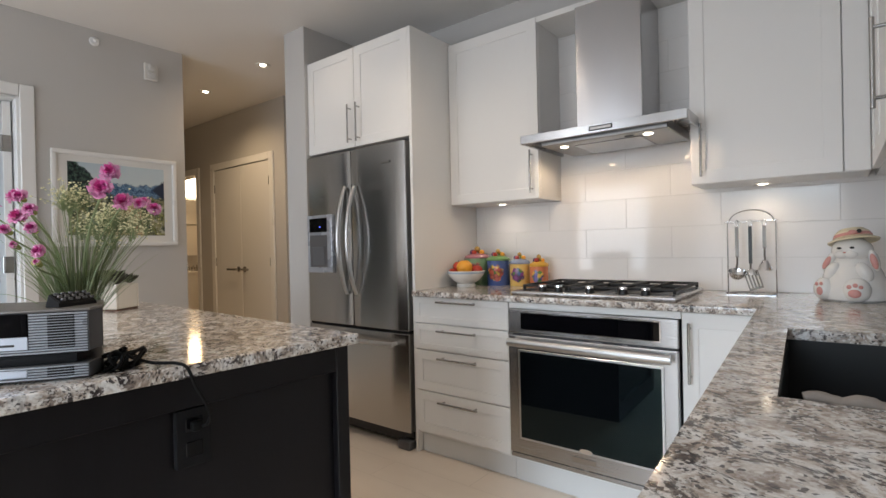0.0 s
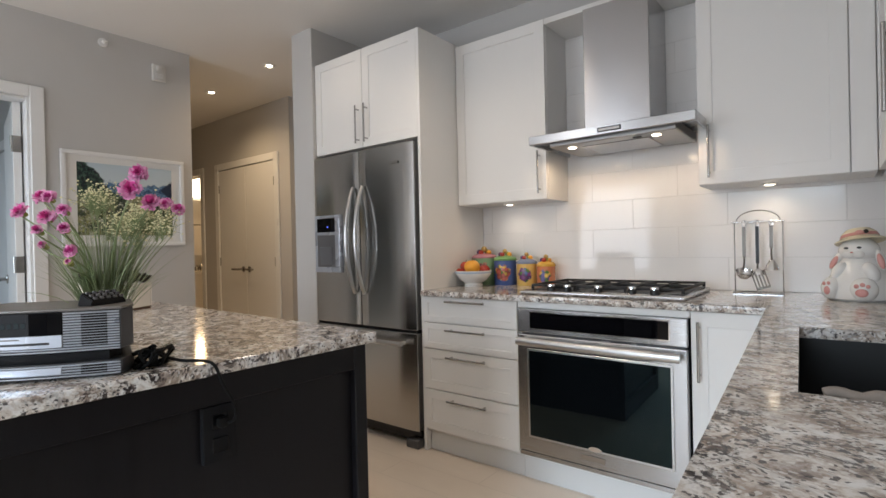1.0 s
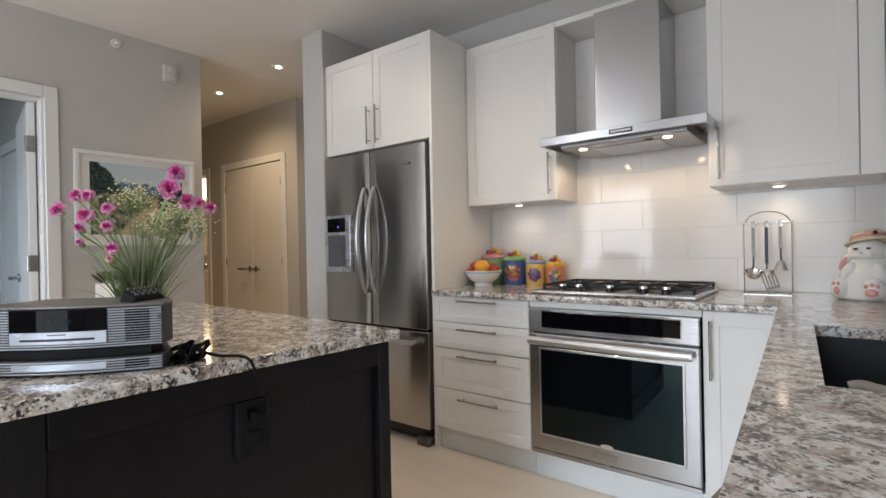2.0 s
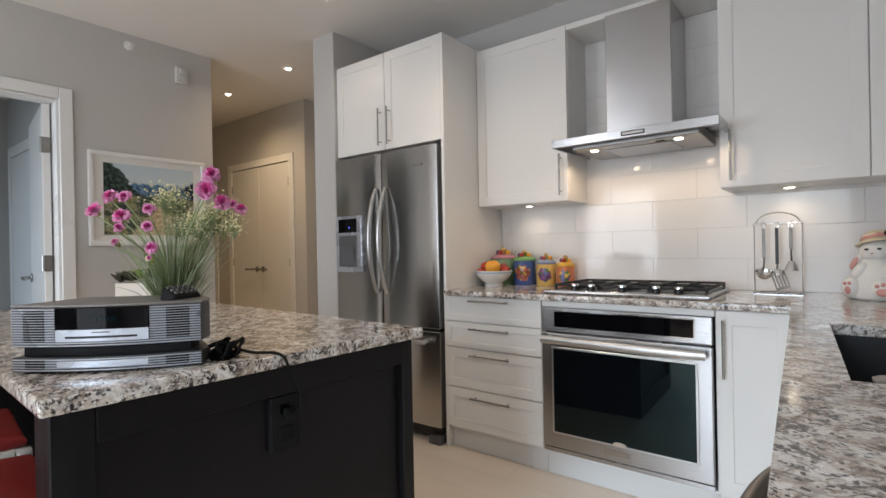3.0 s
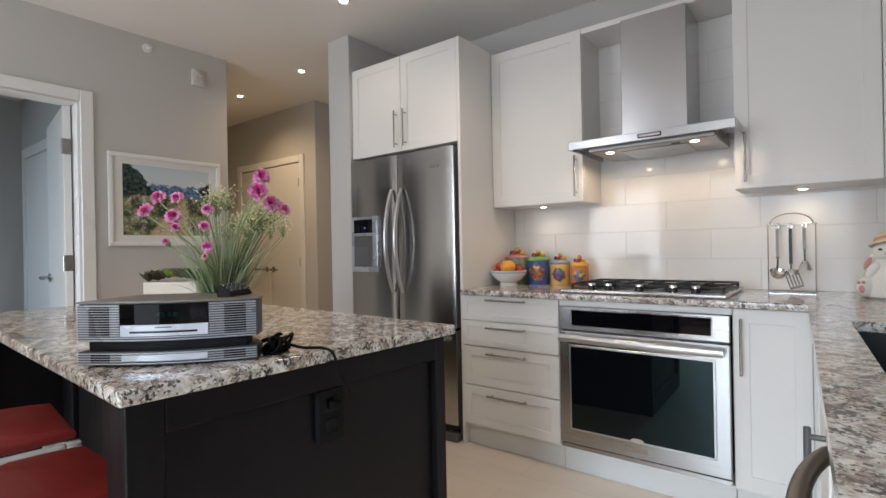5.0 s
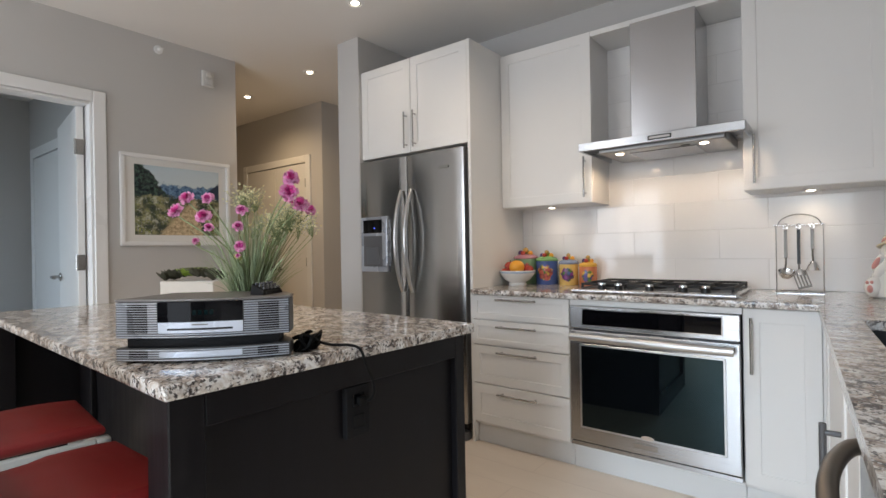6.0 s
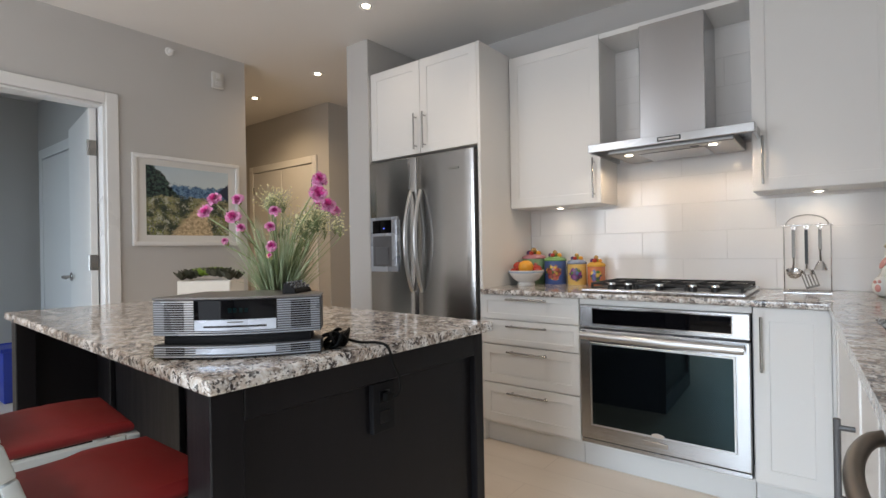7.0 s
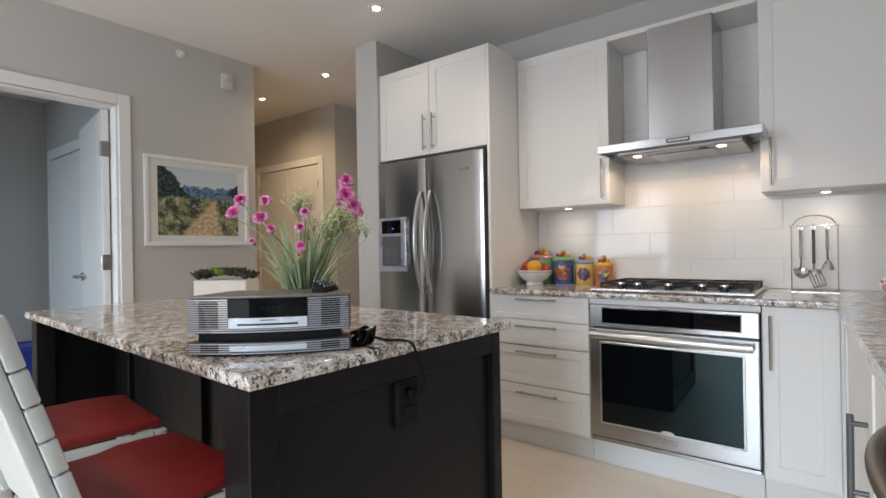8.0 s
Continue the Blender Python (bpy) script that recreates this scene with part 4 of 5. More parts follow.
# ---- fridge bay ----
tp = solid("tall_panel", box(-1.786, -1.765, 2.262, NW - 0.003, FLOOR, 2.41, 0.0015), LACQUER, "tall white end panel beside the fridge", "panel")
oc = thing("over_fridge_cabinet", (-2.24, 2.5, 1.79), "white two-door cabinet over the fridge", "cabinet", "wall cabinets")
part("carcass", box(-2.698, -1.788, 2.287, NW - 0.003, 1.795, 2.41, 0.001), LACQUER, oc)
for x0, x1, hx in ((-2.697, -2.242, -2.272), (-2.238, -1.789, -2.195)):
    f = shaker("door", oc, x0, x1, 1.795, 2.41, 2.265, "S")
    bar_handle(f, (hx, 2.265, 1.832), (hx, 2.265, 2.045), (0, -1, 0))
fg = thing("refrigerator", (-2.24, 2.55, FLOOR), "stainless french-door fridge with water dispenser", "refrigerator")
RX0, RX1, RY = -2.690, -1.802, 2.232
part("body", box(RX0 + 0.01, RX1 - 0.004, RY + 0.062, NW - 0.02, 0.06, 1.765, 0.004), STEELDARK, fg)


def bowed(x0, x1, z0, z1, swell=0.002):
    """A fridge door whose front swells a little and rolls over at the edges."""
    n = 12
    out = [(x0, RY + 0.06)]
    for k in range(n + 1):
        s = k / n
        out.append((x0 + (x1 - x0) * s, RY - swell * math.sin(math.pi * s) + 0.006 * (abs(2 * s - 1) ** 40)))
    out.append((x1, RY + 0.06))
    return prism(out, z0, z1, 0.004, 2)


DX0, DX1, DZ0, DZ1 = -2.672, -2.418, 1.012, 1.385
ld = part("left_door", bowed(RX0, -2.256, 0.688, 1.770), STEELV, fg)
rd = part("right_door", bowed(-2.250, RX1, 0.688, 1.770), STEELV, fg)
# Matt black strips fill the door gaps, their shade put into the colour.
part("gap_shade", box(-2.2555, -2.2505, RY + 0.010, RY + 0.06, 0.69, 1.765, 0), MATTBLACK, fg)
part("gap_shade", box(RX0 + 0.004, RX1 - 0.004, RY + 0.012, RY + 0.06, 0.6725, 0.6875, 0), MATTBLACK, fg)
fd = part("freezer_drawer", bowed(RX0, RX1, 0.112, 0.672), STEELV, fg)
yf = RY - 0.014
di = part("dispenser", join(box(DX0, DX1, yf - 0.003, RY + 0.02, DZ1 - 0.02, DZ1, 0.003), box(DX0, DX1, yf - 0.003, RY + 0.02, DZ0, DZ0 + 0.035, 0.003), box(DX0, DX0 + 0.022, yf - 0.0025, RY + 0.02, DZ0 + 0.035, DZ1 - 0.02, 0.003),
                            box(DX1 - 0.05, DX1, yf - 0.0065, RY + 0.02, DZ0 + 0.035, DZ1 - 0.02, 0.006, 2), box(DX0 + 0.022, DX1 - 0.05, yf - 0.002, RY + 0.02, 1.255, 1.275, 0.001)), SILVERLIGHT, ld, "silver framed water dispenser")
dp = part("display", box(DX0 + 0.022, DX1 - 0.05, yf - 0.001, RY + 0.02, 1.275, DZ1 - 0.02, 0), BLACKGLASS, ld, "black dispenser display")
part("recess", box(DX0 + 0.022, DX1 - 0.05, yf, RY + 0.02, DZ0 + 0.035, 1.255, 0), STEELDARK, ld)
part("paddle", moved(box(-0.062, 0.062, -0.006, 0.0, -0.12, 0.0, 0.004), pose(-2.56, yf - 0.0035, 1.180, 4)), SILVER, ld)
part("led", box(-2.545, -2.537, yf - 0.004, yf - 0.001, 1.305, 1.311, 0), BLUELED, ld)
for d, hx, s in ((ld, -2.290, -1), (rd, -2.206, 1)):
    line = [Vector((hx, RY - 0.014 - 0.066 * math.sin(math.pi * k / 16) ** 0.8, 0.885 + 0.66 * k / 16)) for k in range(17)]
    part("handle", tube(line, 0.013, 12, [0.010 + 0.005 * math.sin(math.pi * k / 16) for k in range(17)]), SATIN, d, "long bowed steel door handle")
posts = [rod((px, RY - 0.004, 0.615), (px, RY - 0.052, 0.615), 0.011, 10) for px in (-2.6, -1.89)]
part("handle", join(tube(arc((-2.62, RY - 0.052, 0.615), (-1.87, RY - 0.052, 0.615), (0, -0.012, 0), 14), 0.0125, 12), *posts), SATIN, fd, "wide steel freezer handle")
part("badge", box(-1.98, -1.91, RY - 0.0085, RY - 0.003, 1.655, 1.668, 0.001), NICKEL, rd)
part("kick_grille", box(RX0 + 0.02, RX1 - 0.02, RY + 0.05, RY + 0.065, 0.035, 0.1, 0.002), BLACKPLASTIC, fg)
for fx in (RX0 + 0.06, RX1 - 0.05):
    part("foot", box(fx - 0.045, fx + 0.045, RY - 0.005, RY + 0.06, FLOOR, 0.062, 0.008, 2), STEELDARK, fg)


# ---- island ----
IX0, IX1, IY0, IY1 = -2.905, -1.008, 0.205, 1.132
ISLE = pose(-1.012, 0.197, 0, 0, 0, -2.4) @ Matrix.Translation((1.008, -0.205, 0))


def on_isle(ob):
    """Turns a thing of the island with it; it stands slightly off square."""
    ob.matrix_basis = ISLE @ Matrix.Translation(BASE[ob.name])


isl = thing("kitchen_island", (-1.95, 0.7, FLOOR), "espresso-stained island base with framed end panel", "island")
PX = -1.045
part("end_panel", box(PX - 0.045, PX - 0.022, IY0 + 0.091, IY1 - 0.056, FLOOR, UND - 0.002, 0), ESPRESSO, isl)
part("corner_post", box(PX - 0.105, PX, IY0 + 0.02, IY0 + 0.09, FLOOR, UND - 0.002, 0.003), ESPRESSO, isl)
part("stile", box(PX - 0.046, PX, IY1 - 0.055, IY1 - 0.012, FLOOR, UND - 0.002, 0.003), ESPRESSO, isl)
part("top_rail", box(PX - 0.034, PX - 0.0004, IY0 + 0.0905, IY1 - 0.0555, 0.815, UND - 0.002, 0.002), ESPRESSO, isl)
part("bottom_rail", box(PX - 0.034, PX - 0.0004, IY0 + 0.0905, IY1 - 0.0555, FLOOR, 0.13, 0.002), ESPRESSO, isl)
part("body", box(IX0 + 0.05, PX - 0.046, 0.53, IY1 - 0.015, FLOOR, UND - 0.002, 0.001), ESPRESSO, isl)
part("west_end_panel", box(IX0 + 0.02, IX0 + 0.049, IY0 + 0.09, IY1 - 0.015, FLOOR, UND - 0.002, 0.002), ESPRESSO, isl)
part("corner_post", box(IX0 + 0.02, IX0 + 0.10, IY0 + 0.02, IY0 + 0.089, FLOOR, UND - 0.002, 0.003), ESPRESSO, isl)
for bx in (-1.93, -2.64):
    part("batten", box(bx - 0.035, bx + 0.035, 0.508, 0.529, FLOOR, UND - 0.002, 0.002), ESPRESSO, isl)
top = thing("island_top", (-1.95, 0.7, UND), "polished brown and cream granite island slab", "countertop")
part("slab", box(IX0, IX1, IY0, IY1, UND, TOP, 0.006, 3), GRANITE, top)
outl = thing("power_outlet", (PX - 0.01, 0.68, 0.69), "black duplex power outlet on the island panel", "outlet")
OYA, OYB = 0.645, 0.722
part("cover_plate", box(PX - 0.022, PX - 0.004, OYA, OYB, 0.682, 0.812, 0.003, 2), MATTBLACK, outl)
for oz in (0.722, 0.776):
    part("socket", box(PX - 0.004, PX - 0.001, OYA + 0.02, OYB - 0.02, oz - 0.017, oz + 0.017, 0.002), BLACKGLASS, outl)
plug = thing("power_plug", (PX, 0.69, 0.77), "black power plug in the island outlet", "plug")
part("plug_body", box(PX - 0.001, PX + 0.018, 0.672, 0.698, 0.764, 0.787, 0.006, 2), RUBBER, plug)
for ob in (isl, top, outl, plug):
    on_isle(ob)


def smooth_line(keys, n=6):
    ks = [Vector(k) for k in keys]
    out = []
    for i in range(len(ks) - 1):
        p0, p1, p2, p3 = ks[max(i - 1, 0)], ks[i], ks[i + 1], ks[min(i + 2, len(ks) - 1)]
        for j in range(n):
            t = j / n
            out.append(0.5 * ((2 * p1) + (p2 - p0) * t + (2 * p0 - 5 * p1 + 4 * p2 - p3) * t * t + (3 * p1 - p0 - 3 * p2 + p3) * t ** 3))
    return out + [ks[-1]]


# cable from the radio: a loose bundle, then over the edge down to the outlet
cab = thing("power_cable", (-1.055, 0.577, TOP), "black power cable, tied in a loose bundle", "cable")
rng = random.Random(7)
pts = []
kc = Vector((-1.070, 0.553, TOP + 0.019))
dirn = Vector((0.20, 0.98, 0)).normalized()
side = Vector((-dirn.y, dirn.x, 0))
for turn in range(7):
    ax = Vector((rng.uniform(-1, 1), rng.uniform(-1, 1), rng.uniform(0.1, 0.9))).normalized()
    e1 = (dirn - ax * dirn.dot(ax)).normalized()
    e2 = ax.cross(e1)
    c = kc + dirn * rng.uniform(-0.018, 0.018) + side * rng.uniform(-0.008, 0.008)
    ra, rb = rng.uniform(0.026, 0.044), rng.uniform(0.013, 0.022)
    for k in range(12):
        a = 2 * math.pi * k / 12
        q = c + e1 * ra * math.cos(a) + e2 * rb * math.sin(a)
        pts.append(Vector((q.x, q.y, max(q.z, TOP + 0.0045))))
pts = smooth_line(pts, 2)
part("cable_coil", tube(pts, 0.0034, 6), RUBBER, cab)
part("tie", moved(lathe([(0.009, -0.006), (0.0185, -0.006), (0.0185, 0.006), (0.009, 0.006), (0.009, -0.006)], 14), Matrix.Translation(kc) @ dirn.to_track_quat("Z", "Y").to_matrix().to_4x4()), RUBBER, cab)
keys = [(-1.060, 0.575, TOP + 0.018), (-1.040, 0.600, TOP + 0.008), (-1.008, 0.632, TOP + 0.005), (-0.986, 0.645, TOP - 0.006), (-0.980, 0.657, 0.875), (-0.980, 0.678, 0.835), (-0.986, 0.690, 0.80), (-0.998, 0.690, 0.780), (-1.009, 0.685, 0.775)]


part("cord", tube(smooth_line(keys), 0.0036, 8), RUBBER, cab)

# ---- radio on its changer base ----
RA = 45.2
radio = thing("table_radio", (0, 0, 0), "silver table radio with slotted grilles and disc slot", "radio")


def shell(w, d, crown, z0, z1, bev, back=0.12):
    """A body with a bowed front and a narrower back; the front looks to -y."""
    out = [(-w / 2, 0.0)]
    n = 14
    for k in range(n + 1):
        s = k / n
        out.append((-w / 2 + w * s, -crown * math.sin(math.pi * s)))
    out += [(w / 2, 0.05), (w / 2 - back * 0.5, d), (-w / 2 + back * 0.5, d)]
    return prism(out[1:], z0, z1, bev, 2)


def front_y(x, w, crown):
    return -crown * math.sin(math.pi * (x + w / 2) / w)


def slats(w, crown, z0, z1, x0, x1, step, th, proud):
    """Thin ribs that follow the bowed front."""
    bms = []
    n = int((z1 - z0) / step)
    for k in range(n):
        z = z0 + (k + 0.5) * step
        line = [(x0 + (x1 - x0) * j / 8, front_y(x0 + (x1 - x0) * j / 8, w, crown) - proud, z) for j in range(9)]
        bms.append(tube(line, th, 5))
    return bms


def curved_plate(w, crown, x0, x1, z0, z1, proud, th=0.004):
    n = 8
    xs = [x0 + (x1 - x0) * j / n for j in range(n + 1)]
    out = [(x, front_y(x, w, crown) - proud) for x in xs] + [(x, front_y(x, w, crown) - proud + th) for x in reversed(xs)]
    return prism(out, z0, z1, 0.0007, 1)


W, CR = 0.372, 0.030
p = part("body", shell(W - 0.004, 0.165, CR, 0.058, 0.145, 0.004), RIBGAP, radio)
part("top_cover", shell(W, 0.167, CR + 0.001, 0.1452, 0.151, 0.002), SILVERTOP, radio, "matt grey top cover")
part("foot", shell(W - 0.05, 0.15, CR * 0.9, 0.0365, 0.0578, 0.002), MATTBLACK, radio)
for i, (x0, x1, nm) in enumerate(((-W / 2 + 0.004, -0.090, "grille"), (0.090, W / 2 - 0.004, "grille"))):
    g = part(nm, join(*slats(W, CR, 0.0585, 0.1445, x0, x1, 0.0057, 0.0019, 0.0006)), SILVERLIGHT, radio, "ribbed silver speaker grille")
    xa, xb = (x0 + 0.025, x1 - 0.022) if i == 0 else (x0 + 0.030, x1 - 0.020)
    part("speaker_cover", curved_plate(W, CR, xa, xb, 0.070, 0.139, 0.0022), MATTBLACK, g)
    part("slot_insert", join(*slats(W, CR, 0.070, 0.139, xa + 0.001, xb - 0.001, 0.0057, 0.0009, 0.0026)), SILVERLIGHT, g)
part("lower_ribs", join(*slats(W, CR, 0.0585, 0.0705, -0.09, 0.09, 0.0057, 0.0019, 0.0006)), SILVERLIGHT, radio)
part("display", curved_plate(W, CR, -0.088, 0.088, 0.097, 0.144, 0.003), BLACKGLASS, radio, "dark display with dim teal digits")
part("digits", join(*[curved_plate(W, CR, x, x + 0.008, 0.113, 0.125, 0.0034, 0.0006) for x in (-0.014, -0.003, 0.010, 0.021)]), CLOCKLIT, radio)
ds = part("disc_slot_panel", curved_plate(W, CR, -0.088, 0.088, 0.0705, 0.0965, 0.003), SILVERPANEL, radio, "pale silver disc slot panel")
part("disc_slot", curved_plate(W, CR, -0.068, 0.068, 0.0775, 0.0825, 0.0036), BLACKPLASTIC, ds)
part("name_bar", curved_plate(W, CR, -0.016, 0.018, 0.089, 0.092, 0.0036), SILVERTOP, ds)
radio.matrix_basis = pose(-1.175, 0.354, TOP, 0, 0, RA) @ Matrix.Diagonal((1, 1, 0.92, 1))
chg = thing("disc_changer", (0, 0, 0), "slim silver disc changer under the radio", "disc player")
part("body", shell(W - 0.004, 0.165, CR, 0.004, 0.036, 0.003), RIBGAP, chg)
for x0, x1 in ((-W / 2 + 0.004, -0.090), (0.090, W / 2 - 0.004)):
    g = part("grille", join(*slats(W, CR, 0.005, 0.0345, x0, x1, 0.0057, 0.0019, 0.0006)), SILVERLIGHT, chg)
    part("slots", curved_plate(W, CR, x0 + 0.028, x1 - 0.022, 0.011, 0.031, 0.0022), MATTBLACK, g)
    part("slot_insert", join(*slats(W, CR, 0.011, 0.031, x0 + 0.029, x1 - 0.023, 0.0057, 0.0009, 0.0026)), SILVERLIGHT, g)
part("front_ribs", join(*slats(W, CR, 0.005, 0.0345, -0.09, 0.09, 0.0057, 0.0019, 0.0006)), SILVERLIGHT, chg)
part("button_strip", curved_plate(W, CR, -0.086, 0.086, 0.014, 0.028, 0.003), SILVERPANEL, chg)
for x in (-0.03, 0.0, 0.03):
    part("button", curved_plate(W, CR, x - 0.004, x + 0.004, 0.020, 0.025, 0.0034), SILVERPANEL, chg)
part("foot", box(-0.15, 0.15, 0.0, 0.15, 0.0, 0.004, 0.001), BLACKPLASTIC, chg)
chg.matrix_basis = pose(-1.175, 0.354, TOP, 0, 0, RA) @ Matrix.Diagonal((1, 1, 0.92, 1))
rem = thing("remote_control", (0, 0, 0), "black remote lying in a wedge-shaped holder", "remote control")
RT = 0.1391
wedge = bmesh.new()
vs = [wedge.verts.new(c) for c in ((-0.05, -0.022, 0), (0.05, -0.022, 0), (0.05, 0.026, 0), (-0.05, 0.026, 0), (-0.042, -0.018, 0.008), (0.046, -0.018, 0.008), (0.046, 0.024, 0.022), (-0.042, 0.024, 0.022))]
for q in ((3, 2, 1, 0), (4, 5, 6, 7), (0, 1, 5, 4), (1, 2, 6, 5), (2, 3, 7, 6), (3, 0, 4, 7)):
    wedge.faces.new([vs[i] for i in q])
bmesh.ops.bevel(wedge, geom=wedge.edges[:], offset=0.002, segments=2, affect="EDGES")
part("holder", wedge, MATTBLACK, rem)
part("keys", join(*[moved(box(-0.005, 0.005, -0.003, 0.003, 0, 0.004, 0.001), pose(-0.03 + 0.018 * i, -0.01 + 0.013 * j, 0.0105 + 0.0043 * j, 18)) for i in range(5) for j in range(3)]), SILVER, rem)
rem.matrix_basis = pose(-1.126, 0.481, TOP + RT, 0, 0, 116) @ Matrix.Diagonal((0.88, 0.72, 1.2, 1))

# ---- planter with succulents ----
plt = thing("succulent_planter", (0, 0, 0), "cream rectangular planter with dark succulents", "planter")
PL, PD, PH = 0.262, 0.13, 0.112
part("trough", join(box(-PL / 2, PL / 2, -PD / 2, -PD / 2 + 0.01, 0.008, PH, 0.003), box(-PL / 2, PL / 2, PD / 2 - 0.01, PD / 2, 0.008, PH, 0.003), box(-PL / 2, -PL / 2 + 0.01, -PD / 2 + 0.01, PD / 2 - 0.01, 0.008, PH, 0.003), box(PL / 2 - 0.01, PL / 2, -PD / 2 + 0.01, PD / 2 - 0.01, 0.008, PH, 0.003)), CREAM, plt)
# low strip under the trough, darker and browner than the cream
part("foot", box(-PL / 2 + 0.003, PL / 2 - 0.003, -PD / 2 + 0.003, PD / 2 - 0.003, 0.0, 0.0078, 0.002), DARKBROWN, plt)
part("soil", box(-PL / 2 + 0.01, PL / 2 - 0.01, -PD / 2 + 0.01, PD / 2 - 0.01, 0.008, PH - 0.008, 0), SOIL, plt)


def rosette(at, r, leaves, rng):
    """Fleshy leaves in rings round a heart."""
    bms = []
    for k in range(leaves):
        s = k / leaves
        a, tilt, ln = k * 2.4, 88 - 50 * s, r * (0.35 + 0.65 * s)
        prof = [(0, 0), (ln * 0.10, 0.05 * ln), (ln * 0.20, 0.45 * ln), (ln * 0.17, 0.75 * ln), (0, ln)]
        lf = moved(lathe(prof, 5), Matrix.Diagonal((1.3, 0.45, 1, 1)))
        bms.append(moved(lf, Matrix.Translation(at) @ pose(0, 0, 0, 0, 0, math.degrees(a)) @ pose(0, 0, 0, -(90 - tilt) + rng.uniform(-8, 8))))
    return join(*bms)


rng = random.Random(3)
for k in range(22):
    sx = -PL / 2 + 0.012 + (PL - 0.024) * (k % 11) / 10
    sy = (-0.034 if k < 11 else 0.03) + rng.uniform(-0.014, 0.014)
    green = k % 11 in (4, 5, 6) and k not in (6, 15)
    dome = 0.020 * math.sin(math.pi * (k % 11) / 10)
    part("succulent", rosette((sx, sy, PH + 0.002 + dome), rng.uniform(0.052, 0.068), 28, rng), SUCC_GREEN if green else SUCC_DARK, plt, "bright green rosette" if green else "")
plt.matrix_basis = pose(-2.430, 0.940, TOP, 0, 0, 31)

# ---- flowers in a low pot behind the radio ----
fl = thing("flower_arrangement", (-1.287, 0.535, TOP), "artificial grass with pink carnations in a dark pot", "flowers")
VC = Vector((-1.287, 0.535, TOP))
part("pot", lathe([(0, 0), (0.034, 0), (0.038, 0.05), (0.040, 0.085), (0.037, 0.085), (0.035, 0.07), (0, 0.07)], 24, VC), BLACKPLASTIC, fl)
rng = random.Random(11)


def blade(base, tip, droop, w, n=6):
    """One narrow leaf, bent over at its tip, a shallow channel in section."""
    bm = bmesh.new()
    base, tip = Vector(base), Vector(tip)
    d = (tip - base)
    side = d.cross(Vector((0.3, 1, 0.2))).normalized()
    nrm = side.cross(d.normalized())
    rows = []
    for k in range(n + 1):
        s = k / n
        c = base + d * s + Vector((d.x, d.y, 0)) * (0.4 * s * s) - Vector((0, 0, droop * s ** 3))
        ww = w * (1 - s ** 2.2) + 0.0003
        rows.append([bm.verts.new(c - side * ww), bm.verts.new(c + nrm * ww * 0.5), bm.verts.new(c + side * ww)])
    for a, b in zip(rows, rows[1:]):
        for j in (0, 1):
            bm.faces.new((a[j], a[j + 1], b[j + 1], b[j]))
    return bm


bms = []
for k in range(340):
    a = rng.uniform(0, 2 * math.pi)
    r = 0.027 * math.sqrt(rng.random())
    b = VC + Vector((r * math.cos(a), r * math.sin(a), 0.07))
    lean = rng.uniform(0.0, 0.090) * (1 if rng.random() < 0.93 else 1.5)
    h = rng.uniform(0.13, 0.285)
    a2 = a + rng.uniform(-0.6, 0.6)
    bms.append(blade(b, b + Vector((lean * math.cos(a2), lean * math.sin(a2), h)), lean * rng.uniform(0, 0.7), rng.uniform(0.0014, 0.0034)))
tagged(part("grass", join(*bms), BLADE, fl, "grey-green artificial grass blades"), kind="stuff")


def carnation(name, at, r, material, rng, lean=(0, 0, 1)):
    """A ruffled head: rings of small wavy petals over a green cup."""
    bm = bmesh.new()
    up = Vector(lean).normalized().to_track_quat("Z", "Y").to_matrix().to_4x4()
    for ring in range(5):
        s = ring / 4
        cnt = 9 + 2 * ring
        for k in range(cnt):
            a = 2 * math.pi * (k + 0.5 * ring) / cnt + rng.uniform(-0.2, 0.2)
            elev = radians(78 - 80 * s + rng.uniform(-12, 12))
            ln = r * (0.75 + 0.3 * s) * rng.uniform(0.7, 1.25)
            rows = []
            for i in range(4):
                t = i / 3
                wd = r * (0.14 + 0.27 * t)
                dist = ln * t
                ctr = Vector((math.cos(a) * math.cos(elev) * dist, math.sin(a) * math.cos(elev) * dist, math.sin(elev) * dist * 0.8))
                tang = Vector((-math.sin(a), math.cos(a), 0))
                wave = [rng.uniform(-0.28, 0.28) * r * t for _ in range(4)]
                rows.append([bm.verts.new(ctr + tang * wd * (j / 1.5 - 1) + Vector((0, 0, wave[j]))) for j in range(4)])
            for p, q in zip(rows, rows[1:]):
                for j in range(3):
                    bm.faces.new((p[j], p[j + 1], q[j + 1], q[j])).material_index = 1 if ring > 1 and q is rows[-1] else 0
    head = part(name, moved(bm, Matrix.Translation(at) @ up), [material, PALEPINK], fl, "ruffled pink flower head")
    part("calyx", moved(lathe([(0, -0.020), (0.005, -0.018), (0.007, -0.006), (0.009, 0.0), (0, 0.002)], 10), Matrix.Translation(at) @ up), BUDGREEN, head)
    return head


